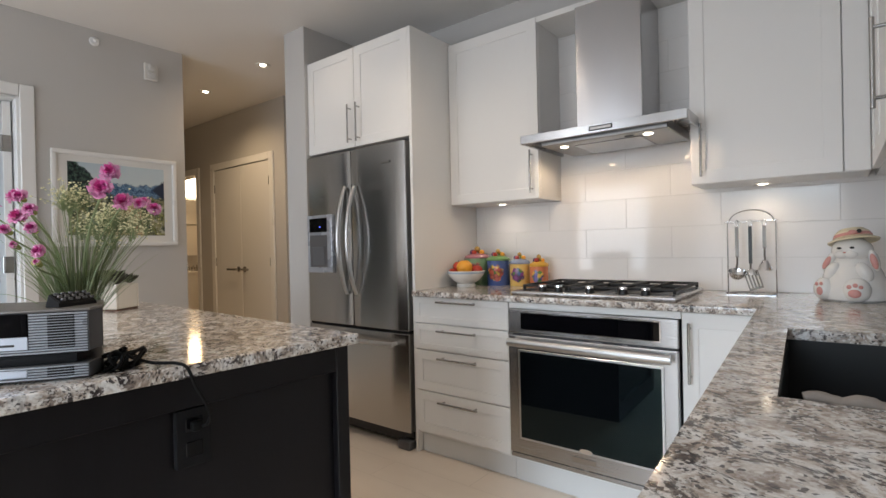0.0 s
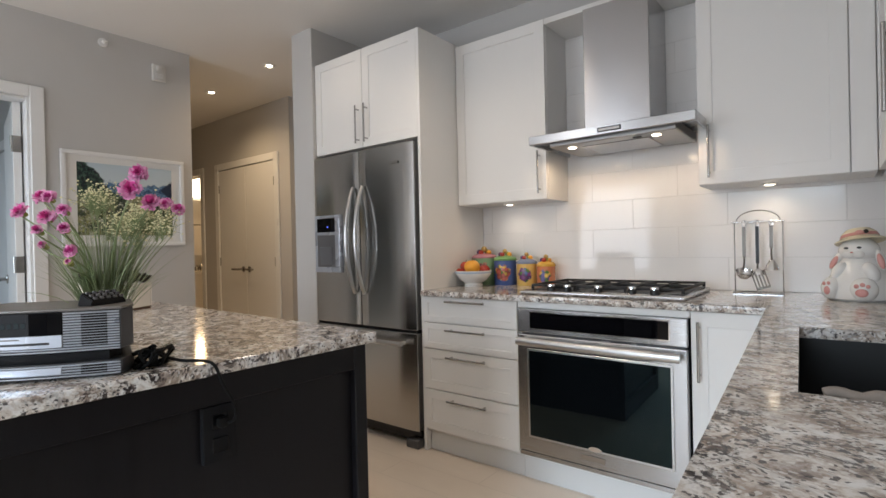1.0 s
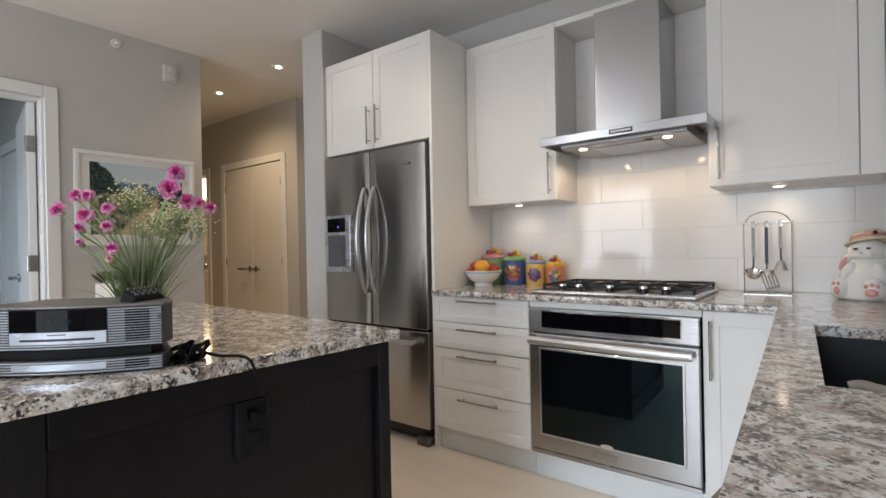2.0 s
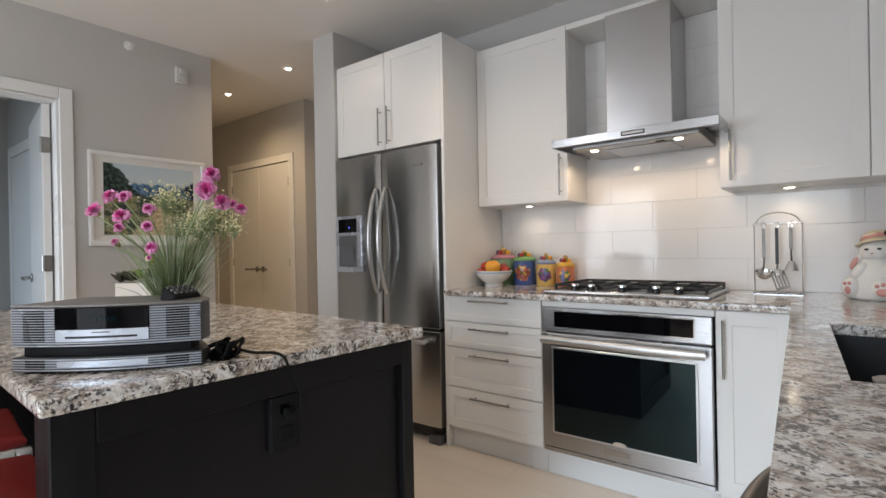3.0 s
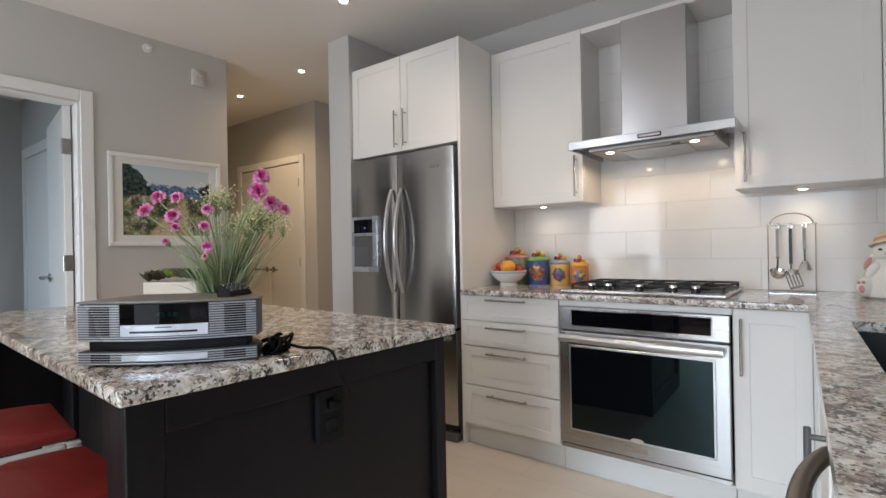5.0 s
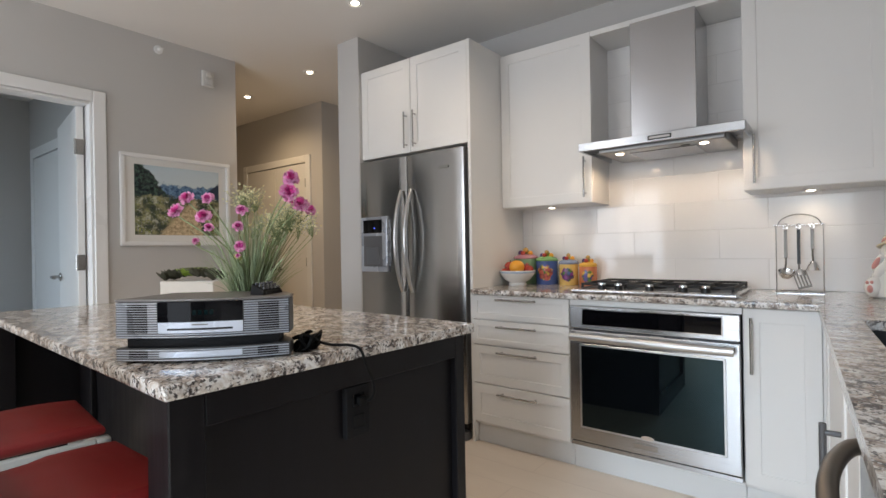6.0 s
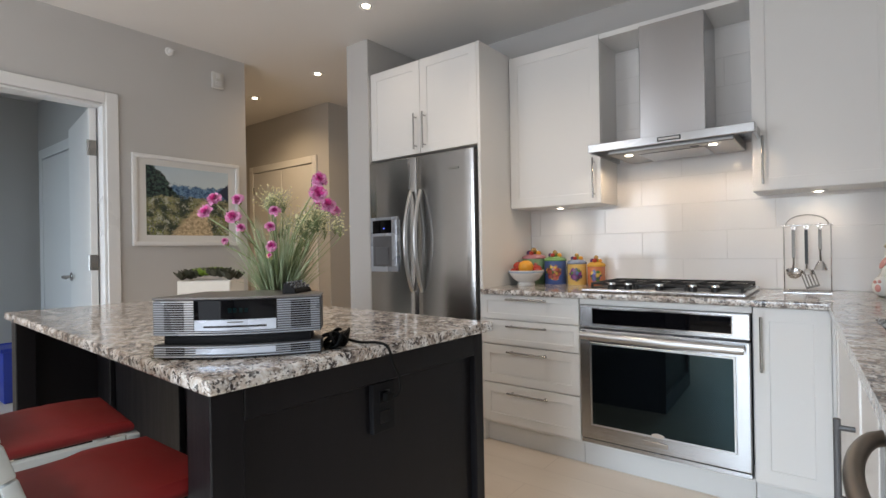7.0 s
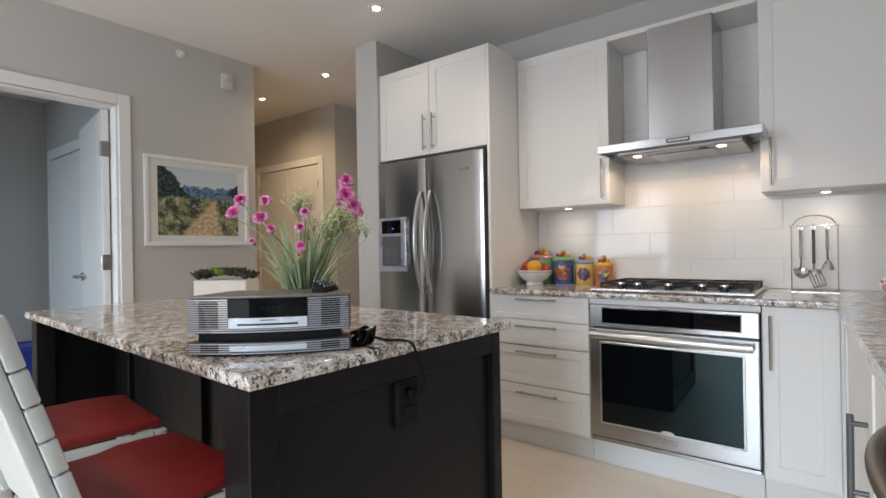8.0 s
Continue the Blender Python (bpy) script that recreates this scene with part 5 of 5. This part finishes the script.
HEADS = [((-1.103, 0.530, 1.302), 0.021, 0), ((-1.132, 0.556, 1.342), 0.018, 0), ((-1.128, 0.578, 1.279), 0.018, 0), ((-1.175, 0.628, 1.280), 0.012, 0), ((-1.221, 0.679, 1.273), 0.015, 0),
         ((-1.313, 0.693, 1.297), 0.014, 0), ((-1.433, 0.412, 1.270), 0.018, 0), ((-1.49, 0.468, 1.312), 0.018, 0), ((-1.346, 0.442, 1.253), 0.018, 0), ((-1.32, 0.44, 1.296), 0.014, 1),
         ((-1.164, 0.435, 1.172), 0.012, 1), ((-1.115, 0.413, 1.253), 0.011, 1), ((-1.145, 0.421, 1.218), 0.011, 1), ((-1.231, 0.397, 1.218), 0.010, 1), ((-1.390, 0.442, 1.190), 0.009, 1), ((-1.168, 0.432, 1.150), 0.006, 1)]
for k, (at, r, deep) in enumerate(HEADS):
    at = Vector(at)
    out = Vector((at.x - VC.x, at.y - VC.y, 0))
    carnation("flower_head", at, r * 0.98, DEEPPINK if deep else PINK, rng, (out.x * 2 + 0.75, out.y * 2 - 0.6, 0.6))
    b = VC + Vector((out.x * 0.12, out.y * 0.12, 0.07))
    mid = b.lerp(at, 0.55) + Vector((-out.x * 0.22, -out.y * 0.22, 0.02))
    part("stem", tube(smooth_line([b, mid, at - Vector((0, 0, 0.014)) - out * 0.03, at - Vector((0, 0, 0.004))], 5), 0.0019, 6), STEM, fl)
# sprays of tiny cream blossom on thin branching stalks
bms, twigs = [], []
for s in range(36):
    a = rng.uniform(0, 2 * math.pi)
    c, w = (((-1.291, 0.523, 1.292), 0.017), ((-1.200, 0.620, 1.255), 0.032), ((-1.29, 0.585, 1.232), 0.03), ((-1.185, 0.600, 1.235), 0.03))[s % 4]
    hub = Vector((rng.gauss(c[0], w), rng.gauss(c[1], w), rng.gauss(c[2], w * 0.6)))
    b = VC + Vector((0.02 * math.cos(a), 0.02 * math.sin(a), 0.07))
    twigs.append(tube(smooth_line([b, b.lerp(hub, 0.5) - Vector((0.01 * math.cos(a), 0.01 * math.sin(a), 0)), hub - Vector((0, 0, 0.035))], 4), 0.0008, 4))
    for k in range(34):
        e = hub + Vector((rng.gauss(0, 0.016), rng.gauss(0, 0.016), rng.gauss(0, 0.015)))
        twigs.append(tube([hub - Vector((0, 0, 0.035)), hub.lerp(e, 0.5) - Vector((0, 0, 0.009)), e], 0.00026, 3))
        o = bmesh.new()
        bmesh.ops.create_icosphere(o, subdivisions=1, radius=rng.uniform(0.0016, 0.0031), matrix=Matrix.Translation(e) @ Matrix.Diagonal((1, 1, 0.7, 1)))
        bms.append(o)


def merge(bms):
    """Joins many small bodies quickly."""
    vs, fs = [], []
    for b in bms:
        o = len(vs)
        b.verts.index_update()
        vs += [v.co.copy() for v in b.verts]
        fs += [[v.index + o for v in f.verts] for f in b.faces]
        b.free()
    me = bpy.data.meshes.new("merged")
    me.from_pydata(vs, [], fs)
    out = bmesh.new()
    out.from_mesh(me)
    bpy.data.meshes.remove(me)
    return out


tagged(part("blossom_sprays", merge(bms), BREATH, fl, "tiny cream blossoms"), kind="stuff")
tagged(part("spray_greenery", merge(twigs), STEM, fl), kind="stuff")

# ---- stools ----
stool = thing("bar_stool", (0, 0, 0), "white wooden counter stool with red padded seat", "stool", "stools at the island")
SZ = 0.645
SW, SD = 0.42, 0.38
cush = prism([(-SW / 2 + 0.012, -SD / 2 + 0.02), (SW / 2 - 0.012, -SD / 2 + 0.02), (SW / 2 - 0.02, SD / 2 - 0.005), (-SW / 2 + 0.02, SD / 2 - 0.005)], SZ, SZ + 0.03, 0.014, 4)
for v in cush.verts:
    if v.co.z > SZ + 0.012:
        v.co.z += 0.022 * max(0, 1 - (2 * v.co.x / SW) ** 2) * max(0, 1 - (2 * v.co.y / SD) ** 2)
bmesh.ops.subdivide_edges(cush, edges=[e for e in cush.edges if e.calc_length() > 0.1], cuts=6, use_grid_fill=True)
for v in cush.verts:
    if v.co.z > SZ + 0.012:
        v.co.z = max(v.co.z, SZ + 0.026) + 0.030 * max(0, 1 - (2 * v.co.x / SW) ** 2) * max(0, 1 - (2 * v.co.y / SD) ** 2) if abs(v.co.x) < SW / 2 - 0.03 and abs(v.co.y) < SD / 2 - 0.03 else v.co.z
part("seat", cush, RED, stool, "red leatherette seat pad")
for name, b in (("apron", box(-SW / 2, -SW / 2 + 0.022, -SD / 2 + 0.02, SD / 2 - 0.03, SZ - 0.055, SZ - 0.0005, 0.004)), ("apron", box(SW / 2 - 0.022, SW / 2, -SD / 2 + 0.02, SD / 2 - 0.03, SZ - 0.055, SZ - 0.0005, 0.004)),
                ("apron", box(-SW / 2 + 0.022, SW / 2 - 0.022, SD / 2 - 0.028, SD / 2 - 0.006, SZ - 0.055, SZ - 0.0005, 0.004)), ("apron", box(-SW / 2 + 0.022, SW / 2 - 0.022, -SD / 2 + 0.02, -SD / 2 + 0.04, SZ - 0.055, SZ - 0.0005, 0.004))):
    part(name, b, STOOLWHITE, stool)
for sx in (-1, 1):
    x0, x1 = sorted((sx * SW / 2, sx * (SW / 2 - 0.04)))
    part("front_leg", box(x0, x1, SD / 2 - 0.03, SD / 2 + 0.005, 0.012, SZ - 0.0006, 0.005, 2), STOOLWHITE, stool)
    part("back_leg", box(x0, x1, -SD / 2 - 0.02, -SD / 2 + 0.019, 0.012, SZ + 0.04, 0.005, 2), STOOLWHITE, stool)
    xs = sx * (SW / 2 - 0.02)
    tilt = math.degrees(math.atan(0.30))
    part("back_post", moved(box(-0.028, 0.028, -0.013, 0.011, 0, 0.39, 0.006, 2), Matrix.Translation((xs - sx * 0.012, -SD / 2 + 0.012, SZ + 0.02)) @ pose(0, 0, 0, tilt)), STOOLWHITE, stool)
part("back_panel", moved(box(-SW / 2 + 0.07, SW / 2 - 0.07, -0.009, 0.008, 0, 0.37, 0.005, 2), Matrix.Translation((0, -SD / 2 + 0.014, SZ + 0.03)) @ pose(0, 0, 0, tilt)), STOOLWHITE, stool)
for k in range(6):
    h = 0.058 if k < 5 else 0.088
    part("back_slat", moved(box(-SW / 2 - 0.006, SW / 2 + 0.006, 0.0, 0.025, 0.0635 * k, 0.0635 * k + h + 0.002, 0.0038, 2), Matrix.Translation((0, -SD / 2 + 0.022, SZ + 0.026)) @ pose(0, 0, 0, tilt)), STOOLWHITE, stool)
for z in (0.18, 0.30):
    part("stretcher", box(-SW / 2 + 0.04, SW / 2 - 0.04, -SD / 2 - 0.01, -SD / 2 + 0.01, z, z + 0.03, 0.004), STOOLWHITE, stool)
part("footrest", box(-SW / 2 + 0.04, SW / 2 - 0.04, SD / 2 - 0.025, SD / 2, 0.22, 0.255, 0.004), STOOLWHITE, stool)
for sx in (-1, 1):
    x0, x1 = sorted((sx * (SW / 2 - 0.008), sx * (SW / 2 - 0.032)))
    part("stretcher", box(x0, x1, -SD / 2 + 0.02, SD / 2 - 0.031, 0.16, 0.19, 0.004), STOOLWHITE, stool)
stool.matrix_basis = pose(-1.362, 0.126, FLOOR - 0.012, 0, 0, 1)
copy_thing(stool, pose(-1.913, 0.166, FLOOR - 0.012, 0, 0, -6))

BX, BY = -5.37, 0.86
part("tub", prism([(BX - 0.17, BY - 0.15), (BX + 0.17, BY - 0.15), (BX + 0.17, BY + 0.15), (BX - 0.17, BY + 0.15)], FLOOR, FLOOR + 0.42, 0.01, 2), BLUEPLASTIC, bin_)
part("rim", join(box(BX - 0.19, BX + 0.19, BY - 0.17, BY - 0.15, FLOOR + 0.40, FLOOR + 0.43, 0.004), box(BX - 0.19, BX + 0.19, BY + 0.15, BY + 0.17, FLOOR + 0.40, FLOOR + 0.43, 0.004), box(BX - 0.19, BX - 0.17, BY - 0.15, BY + 0.15, FLOOR + 0.40, FLOOR + 0.43, 0.004), box(BX + 0.17, BX + 0.19, BY - 0.15, BY + 0.15, FLOOR + 0.40, FLOOR + 0.43, 0.004)), BLUEPLASTIC, bin_)


# ---- things on the worktop ----
bw = thing("fruit_bowl", (-1.605, 2.62, TOP), "white footed bowl heaped with fruit", "bowl")
BC = (-1.655, 2.60, TOP)
part("dish", lathe([(0, 0.0), (0.055, 0.0), (0.057, 0.012), (0.05, 0.02), (0.084, 0.042), (0.106, 0.072), (0.114, 0.094), (0.111, 0.096), (0.100, 0.076), (0.072, 0.045), (0.03, 0.028), (0, 0.026)], 32, BC), CERAMIC, bw)
part("rim_band", lathe([(0.1095, 0.080), (0.1125, 0.084), (0.1142, 0.090), (0.1115, 0.0885), (0.1095, 0.080)], 32, BC), plain("pale_blue_glaze", (0.45, 0.55, 0.66), 0.15), bw)


def fruit(name, at, r, material, label, squash=0.93):
    f = thing(name, at, label, "fruit", "fruit in the bowl")
    bm = bmesh.new()
    bmesh.ops.create_uvsphere(bm, u_segments=20, v_segments=14, radius=r)
    for v in bm.verts:
        q = math.hypot(v.co.x, v.co.y) / r
        v.co.z *= squash * (1 - 0.25 * max(0, 0.45 - q))
    part("flesh", moved(bm, Matrix.Translation(at)), material, f)
    part("stalk", rod((at[0], at[1], at[2] + r * squash * 0.78), (at[0] + 0.004, at[1], at[2] + r * squash + 0.008), 0.0022, 6), DARKBROWN, f)


fruit("orange", (BC[0] + 0.022, BC[1] - 0.045, TOP + 0.118), 0.047, ORANGE, "ripe orange on top of the bowl")
fruit("apple", (BC[0] - 0.048, BC[1] - 0.01, TOP + 0.118), 0.036, APPLE, "red apple in the white bowl")
fruit("apple", (BC[0] + 0.065, BC[1] + 0.02, TOP + 0.098), 0.034, APPLE, "red apple in the white bowl")
fruit("apple", (BC[0] - 0.055, BC[1] - 0.055, TOP + 0.085), 0.030, APPLE, "red apple in the white bowl")
fruit("apple", (BC[0] + 0.0, BC[1] + 0.05, TOP + 0.085), 0.036, APPLE, "red apple in the white bowl")

PLUM = plain("plum_glaze", (0.10, 0.05, 0.14), 0.2)
STRAWFRUIT = plain("ochre_glaze", (0.52, 0.33, 0.10), 0.2, var=0.3, big=60)
CANS = [(-1.690, 2.775, 0.076, 0.165, (0.22, 0.36, 0.20), (0.55, 0.10, 0.12), (0.70, 0.42, 0.06), (0.50, 0.22, 0.26), "green canister with pink painted lid"),
        (-1.540, 2.780, 0.070, 0.150, (0.07, 0.12, 0.33), (0.50, 0.12, 0.08), (0.75, 0.45, 0.06), (0.20, 0.38, 0.14), "blue canister with painted fruit and green lid"),
        (-1.393, 2.785, 0.059, 0.130, (0.78, 0.52, 0.16), (0.22, 0.05, 0.22), (0.10, 0.14, 0.35), (0.25, 0.30, 0.42), "yellow canister with painted fruit and blue lid"),
        (-1.268, 2.790, 0.054, 0.115, (0.66, 0.22, 0.10), (0.12, 0.10, 0.30), (0.78, 0.50, 0.10), (0.72, 0.40, 0.06), "orange canister with painted fruit and yellow lid")]
for cx, cy, r, h, ground, motif, dots, lidc, lab in CANS:
    c = thing("canister", (cx, cy, TOP), lab, "canister", "painted canister set")
    part("jar", lathe([(0, 0), (r * 0.96, 0), (r, 0.006), (r * 0.99, h * 0.5), (r, h - 0.004), (r * 0.97, h), (0, h)], 28, (cx, cy, TOP)), glazed("painted_ceramic", ground, motif, dots, (cx + 0.25 * r, cy - 0.93 * r, TOP + 0.52 * h), 0.34 * h), c)
    lid = part("lid", lathe([(0, 0.0005), (r * 1.03, 0.0005), (r * 1.05, 0.008), (r * 0.95, 0.018), (r * 0.6, 0.028), (0, 0.034)], 28, (cx, cy, TOP + h)), plain("lid_glaze", lidc, 0.18, var=0.15, big=30), c)
    rr = random.Random(int(-cx * 1000))
    for k, col in enumerate((ORANGE, SUCC_GREEN, PLUM, APPLE, STRAWFRUIT)):
        o = bmesh.new()
        bmesh.ops.create_icosphere(o, subdivisions=2, radius=r * rr.uniform(0.21, 0.29))
        a = k * 2 * math.pi / 4
        q = r * (0.46 if k < 4 else 0.0)
        part("knob_fruit", moved(o, Matrix.Translation((cx + q * math.cos(a), cy + q * math.sin(a), TOP + h + (0.036 if k < 4 else 0.056)))), col, lid)

# utensil rack
rk = thing("utensil_rack", (-0.203, 2.80, TOP), "chrome wire stand hung with kitchen tools", "utensil rack")
RY0, LX0, LX1, BARZ = 2.79, -0.297, -0.109, TOP + 0.325
mx, half = (LX0 + LX1) / 2, (LX1 - LX0) / 2
arch = [(mx - 0.92 * half * math.cos(math.pi * k / 14), RY0, BARZ + 0.052 * math.sin(math.pi * k / 14)) for k in range(15)]
part("arch", tube(arch, 0.0032, 8), CHROME, rk)
for lx in (LX0, LX1):
    part("upright", rod((lx, RY0, TOP + 0.002), (lx, RY0, BARZ), 0.0032, 8), CHROME, rk)
part("base_wire", tube([(LX0, RY0, TOP + 0.004), (LX0, RY0 - 0.06, TOP + 0.004), (LX1, RY0 - 0.06, TOP + 0.004), (LX1, RY0, TOP + 0.004), (LX0, RY0, TOP + 0.004)], 0.0035, 8), CHROME, rk)
part("hanging_bar", rod((LX0 - 0.01, RY0 - 0.008, BARZ), (LX1 + 0.008, RY0 - 0.008, BARZ), 0.0034), CHROME, rk)


def hung_tool(name, x, label, grip_z, grip_mat, neck_z, lean):
    """A tool on the bar: a wire eye, a flat grip and a neck that leans outwards."""
    y = RY0 - 0.018
    t = thing(name, (x, y, TOP + 0.1), label, "kitchen tool", "hanging tools")
    eye = [(x + 0.0075 * math.sin(a), y + 0.002, BARZ - 0.008 + 0.016 * math.cos(a)) for a in [2 * math.pi * k / 12 for k in range(13)]]
    part("eye", tube(eye, 0.0022, 6), CHROME, t)
    part("grip", moved(prism([(-0.0068, -0.003), (0.0068, -0.003), (0.0068, 0.003), (-0.0068, 0.003)], 0, BARZ - 0.022 - grip_z, 0.0018, 2), Matrix.Translation((x, y, grip_z))), grip_mat, t)
    part("neck", tube([(x, y, grip_z + 0.002), (x, y - 0.003, (grip_z + neck_z) / 2), (x + lean, y - 0.012, neck_z)], 0.0042, 8), TOOLSTEEL, t)
    return t, y


t, y = hung_tool("ladle", -0.257, "steel soup ladle hanging from the rack", TOP + 0.165, TOOLSTEEL, TOP + 0.105, -0.004)
part("cup", moved(lathe([(0.0, -0.036), (0.02, -0.032), (0.033, -0.016), (0.037, 0.0), (0.035, 0.0), (0.03, -0.015), (0.018, -0.028), (0, -0.032)], 22), Matrix.Translation((-0.252, y - 0.040, TOP + 0.102)) @ pose(0, 0, 0, 22, 8)), CHROME, t)
t, y = hung_tool("slotted_turner", -0.205, "slotted steel turner with black grip", TOP + 0.135, BLACKPLASTIC, TOP + 0.095, 0.006)
part("shoulder", moved(lathe([(0, 0.030), (0.010, 0.026), (0.022, 0.008), (0.026, 0.0), (0, -0.004)], 18), Matrix.Translation((-0.201, y - 0.016, TOP + 0.085)) @ Matrix.Diagonal((1, 0.4, 1, 1))), CHROME, t)
head = [box(-0.031 + 0.0128 * k, -0.0255 + 0.0128 * k, -0.0012, 0.0012, 0.0, 0.062, 0.0006) for k in range(5)]
part("head", moved(join(*head, box(-0.031, 0.0257, -0.0014, 0.0014, -0.010, 0.0, 0.001), box(-0.031, 0.0257, -0.0014, 0.0014, 0.062, 0.074, 0.001)), Matrix.Translation((-0.180, y - 0.020, TOP + 0.032)) @ pose(0, 0, 0, -12, -18)), TOOLSTEEL, t)
t, y = hung_tool("strainer_spoon", -0.151, "steel straining spoon hanging from the rack", TOP + 0.205, TOOLSTEEL, TOP + 0.150, 0.002)
part("bell", moved(lathe([(0, 0.030), (0.010, 0.026), (0.022, 0.006), (0.030, -0.018), (0.028, -0.018), (0.020, 0.004), (0.008, 0.022), (0, 0.025)], 20), Matrix.Translation((-0.149, y - 0.014, TOP + 0.124)) @ Matrix.Diagonal((1, 0.75, 1, 1))), CHROME, t)

# rabbit cookie jar, one plain body
def ball(c, r, s=(1, 1, 1), rot=(0, 0, 0), mat=0, seg=20):
    b = bmesh.new()
    bmesh.ops.create_uvsphere(b, u_segments=seg, v_segments=seg * 2 // 3, radius=r)
    b.transform(Matrix.Translation(c) @ pose(0, 0, 0, *rot) @ Matrix.Diagonal((*s, 1)))
    for f in b.faces:
        f.material_index = mat
    return b


JAR = pose(0.150, 2.640, TOP, 0, 0, -14)
hat = pose(0.0, 0.004, 0.236, -9, -10)
bits = [lathe([(0, 0), (0.094, 0), (0.106, 0.008), (0.110, 0.03), (0.103, 0.07), (0.086, 0.115), (0.066, 0.150), (0.054, 0.168), (0, 0.175)], 40),
        ball((0, -0.010, 0.192), 0.060, (1.08, 1.0, 0.86)), ball((-0.022, -0.062, 0.178), 0.018, (1.1, 0.7, 0.8)), ball((0.010, -0.064, 0.178), 0.018, (1.1, 0.7, 0.8)),
        ball((-0.072, -0.070, 0.046), 0.042, (0.85, 0.9, 1.05)), ball((0.030, -0.088, 0.046), 0.046, (0.95, 0.85, 1.0)),
        ball((-0.050, -0.062, 0.112), 0.030, (0.8, 0.8, 1.3), (0, 25, 0)), ball((0.048, -0.066, 0.112), 0.030, (0.8, 0.8, 1.3), (0, -25, 0)),
        ball((-0.066, -0.030, 0.150), 0.036, (0.42, 0.55, 1.15), (0, 26, 0)), ball((-0.071, -0.046, 0.146), 0.024, (0.42, 0.3, 1.15), (0, 26, 0), 1),
        ball((0.070, -0.030, 0.155), 0.036, (0.42, 0.55, 1.15), (0, -14, 0)), ball((0.073, -0.047, 0.152), 0.025, (0.42, 0.3, 1.2), (0, -14, 0), 1),
        ball((-0.080, -0.103, 0.040), 0.014, (0.85, 0.5, 1.2), (0, 0, -25), 1), ball((-0.090, -0.101, 0.066), 0.007, (1, 0.5, 1), (0, 0, -25), 1), ball((-0.074, -0.106, 0.068), 0.007, (1, 0.5, 1), (0, 0, -25), 1),
        ball((0.032, -0.126, 0.036), 0.018, (1.1, 0.4, 0.85), (0, 0, 5), 1), ball((0.016, -0.124, 0.060), 0.008, (1, 0.5, 1), (0, 0, 0), 1), ball((0.034, -0.124, 0.066), 0.008, (1, 0.5, 1), (0, 0, 0), 1), ball((0.050, -0.122, 0.060), 0.007, (1, 0.5, 1), (0, 0, 0), 1),
        ball((-0.026, -0.068, 0.202), 0.0055, (1.4, 0.5, 0.8), (0, 0, 0), 2), ball((0.014, -0.070, 0.204), 0.0055, (1.4, 0.5, 0.8), (0, 0, 0), 2), ball((-0.007, -0.078, 0.186), 0.004, (1.2, 0.6, 0.8), (0, 0, 0), 1)]
brim = moved(lathe([(0, -0.004), (0.060, -0.008), (0.078, -0.013), (0.081, -0.008), (0.066, 0.0), (0.058, 0.006), (0.054, 0.024), (0.038, 0.038), (0, 0.043)], 36), hat)
for f in brim.faces:
    f.material_index = 3
band = moved(lathe([(0.0595, 0.006), (0.0615, 0.008), (0.0575, 0.018), (0.0545, 0.018), (0.0595, 0.006)], 30), hat)
for f in band.faces:
    f.material_index = 4
bits += [brim, band, ball((0.012, -0.050, 0.262), 0.011, (1.3, 0.7, 0.8), (0, 0, 0), 1), ball((0.030, -0.044, 0.266), 0.008, (1, 0.8, 1), (0, 0, 0), 2)]
ROSE = plain("pink_glaze", (0.68, 0.33, 0.30), 0.15, var=0.15)
STRAW = plain("straw_glaze", (0.78, 0.70, 0.50), 0.2, var=0.12, big=30)
solid("cookie_jar", moved(join(*bits), JAR), [CERAMIC, ROSE, BLACKPLASTIC, STRAW, ROSE], "white ceramic rabbit cookie jar with straw hat", "cookie jar")
# rolled cloth on the sink ledge
ck2 = thing("dishcloth", (0.15, 1.13, 0.91), "damp beige cloth rolled along the sink ledge", "cloth")
rng = random.Random(5)
line = [Vector((0.01 + 0.18 * k / 22, 1.09 + 0.003 * math.sin(k * 0.5), 0.916 + 0.003 * math.sin(k * 0.9))) for k in range(23)]
roll = tube(line, 0.015, 14, [0.006 + 0.005 * math.sin(math.pi * min(1, (k + 2) / 24)) + rng.uniform(-0.0012, 0.0012) for k in range(23)])
part("roll", roll, CLOTH, ck2)
skewed(ck2)
# ---- wall tiles ----
TL, TH, JOINT = 0.452, 0.1585, 0.0018
wall_back = part("grout_bed", box(-1.764, 0.569, NW - 0.0105, NW, TOP - 0.02, 2.36, 0), GROUT, wall_north)
made = {}
zrow, row = TOP + 0.001, 0
while zrow < 2.35:
    x = -0.788 + (0.0 if row % 2 == 0 else TL / 2) - 4 * TL
    while x < 0.568:
        x0, x1, z0, z1 = max(x, -1.763), min(x + TL, 0.567), zrow, min(zrow + TH, 2.36)
        if z0 >= UZ0 - 0.001 or z1 > UZ0 + 0.01:
            x0, x1 = max(x0, -1.158 if z0 > UZ0 else x0), min(x1, -0.412 if z0 > UZ0 else x1)
        if x1 - x0 > 0.02:
            key = (round(x1 - x0, 3), round(z1 - z0, 3))
            if key not in made:
                made[key] = mesh_of("tile", box(0, key[0] - JOINT, -0.0035, 0.0035, 0, key[1] - JOINT, 0.0012), TILE)
            t = new("tile", made[key])
            t.parent = wall_north
            t.location = (x0 + JOINT / 2, NW - 0.0085 + 0.0004 * math.sin(13 * x0 + 7 * z0), z0 + JOINT / 2)
        x += TL
    zrow += TH
    row += 1
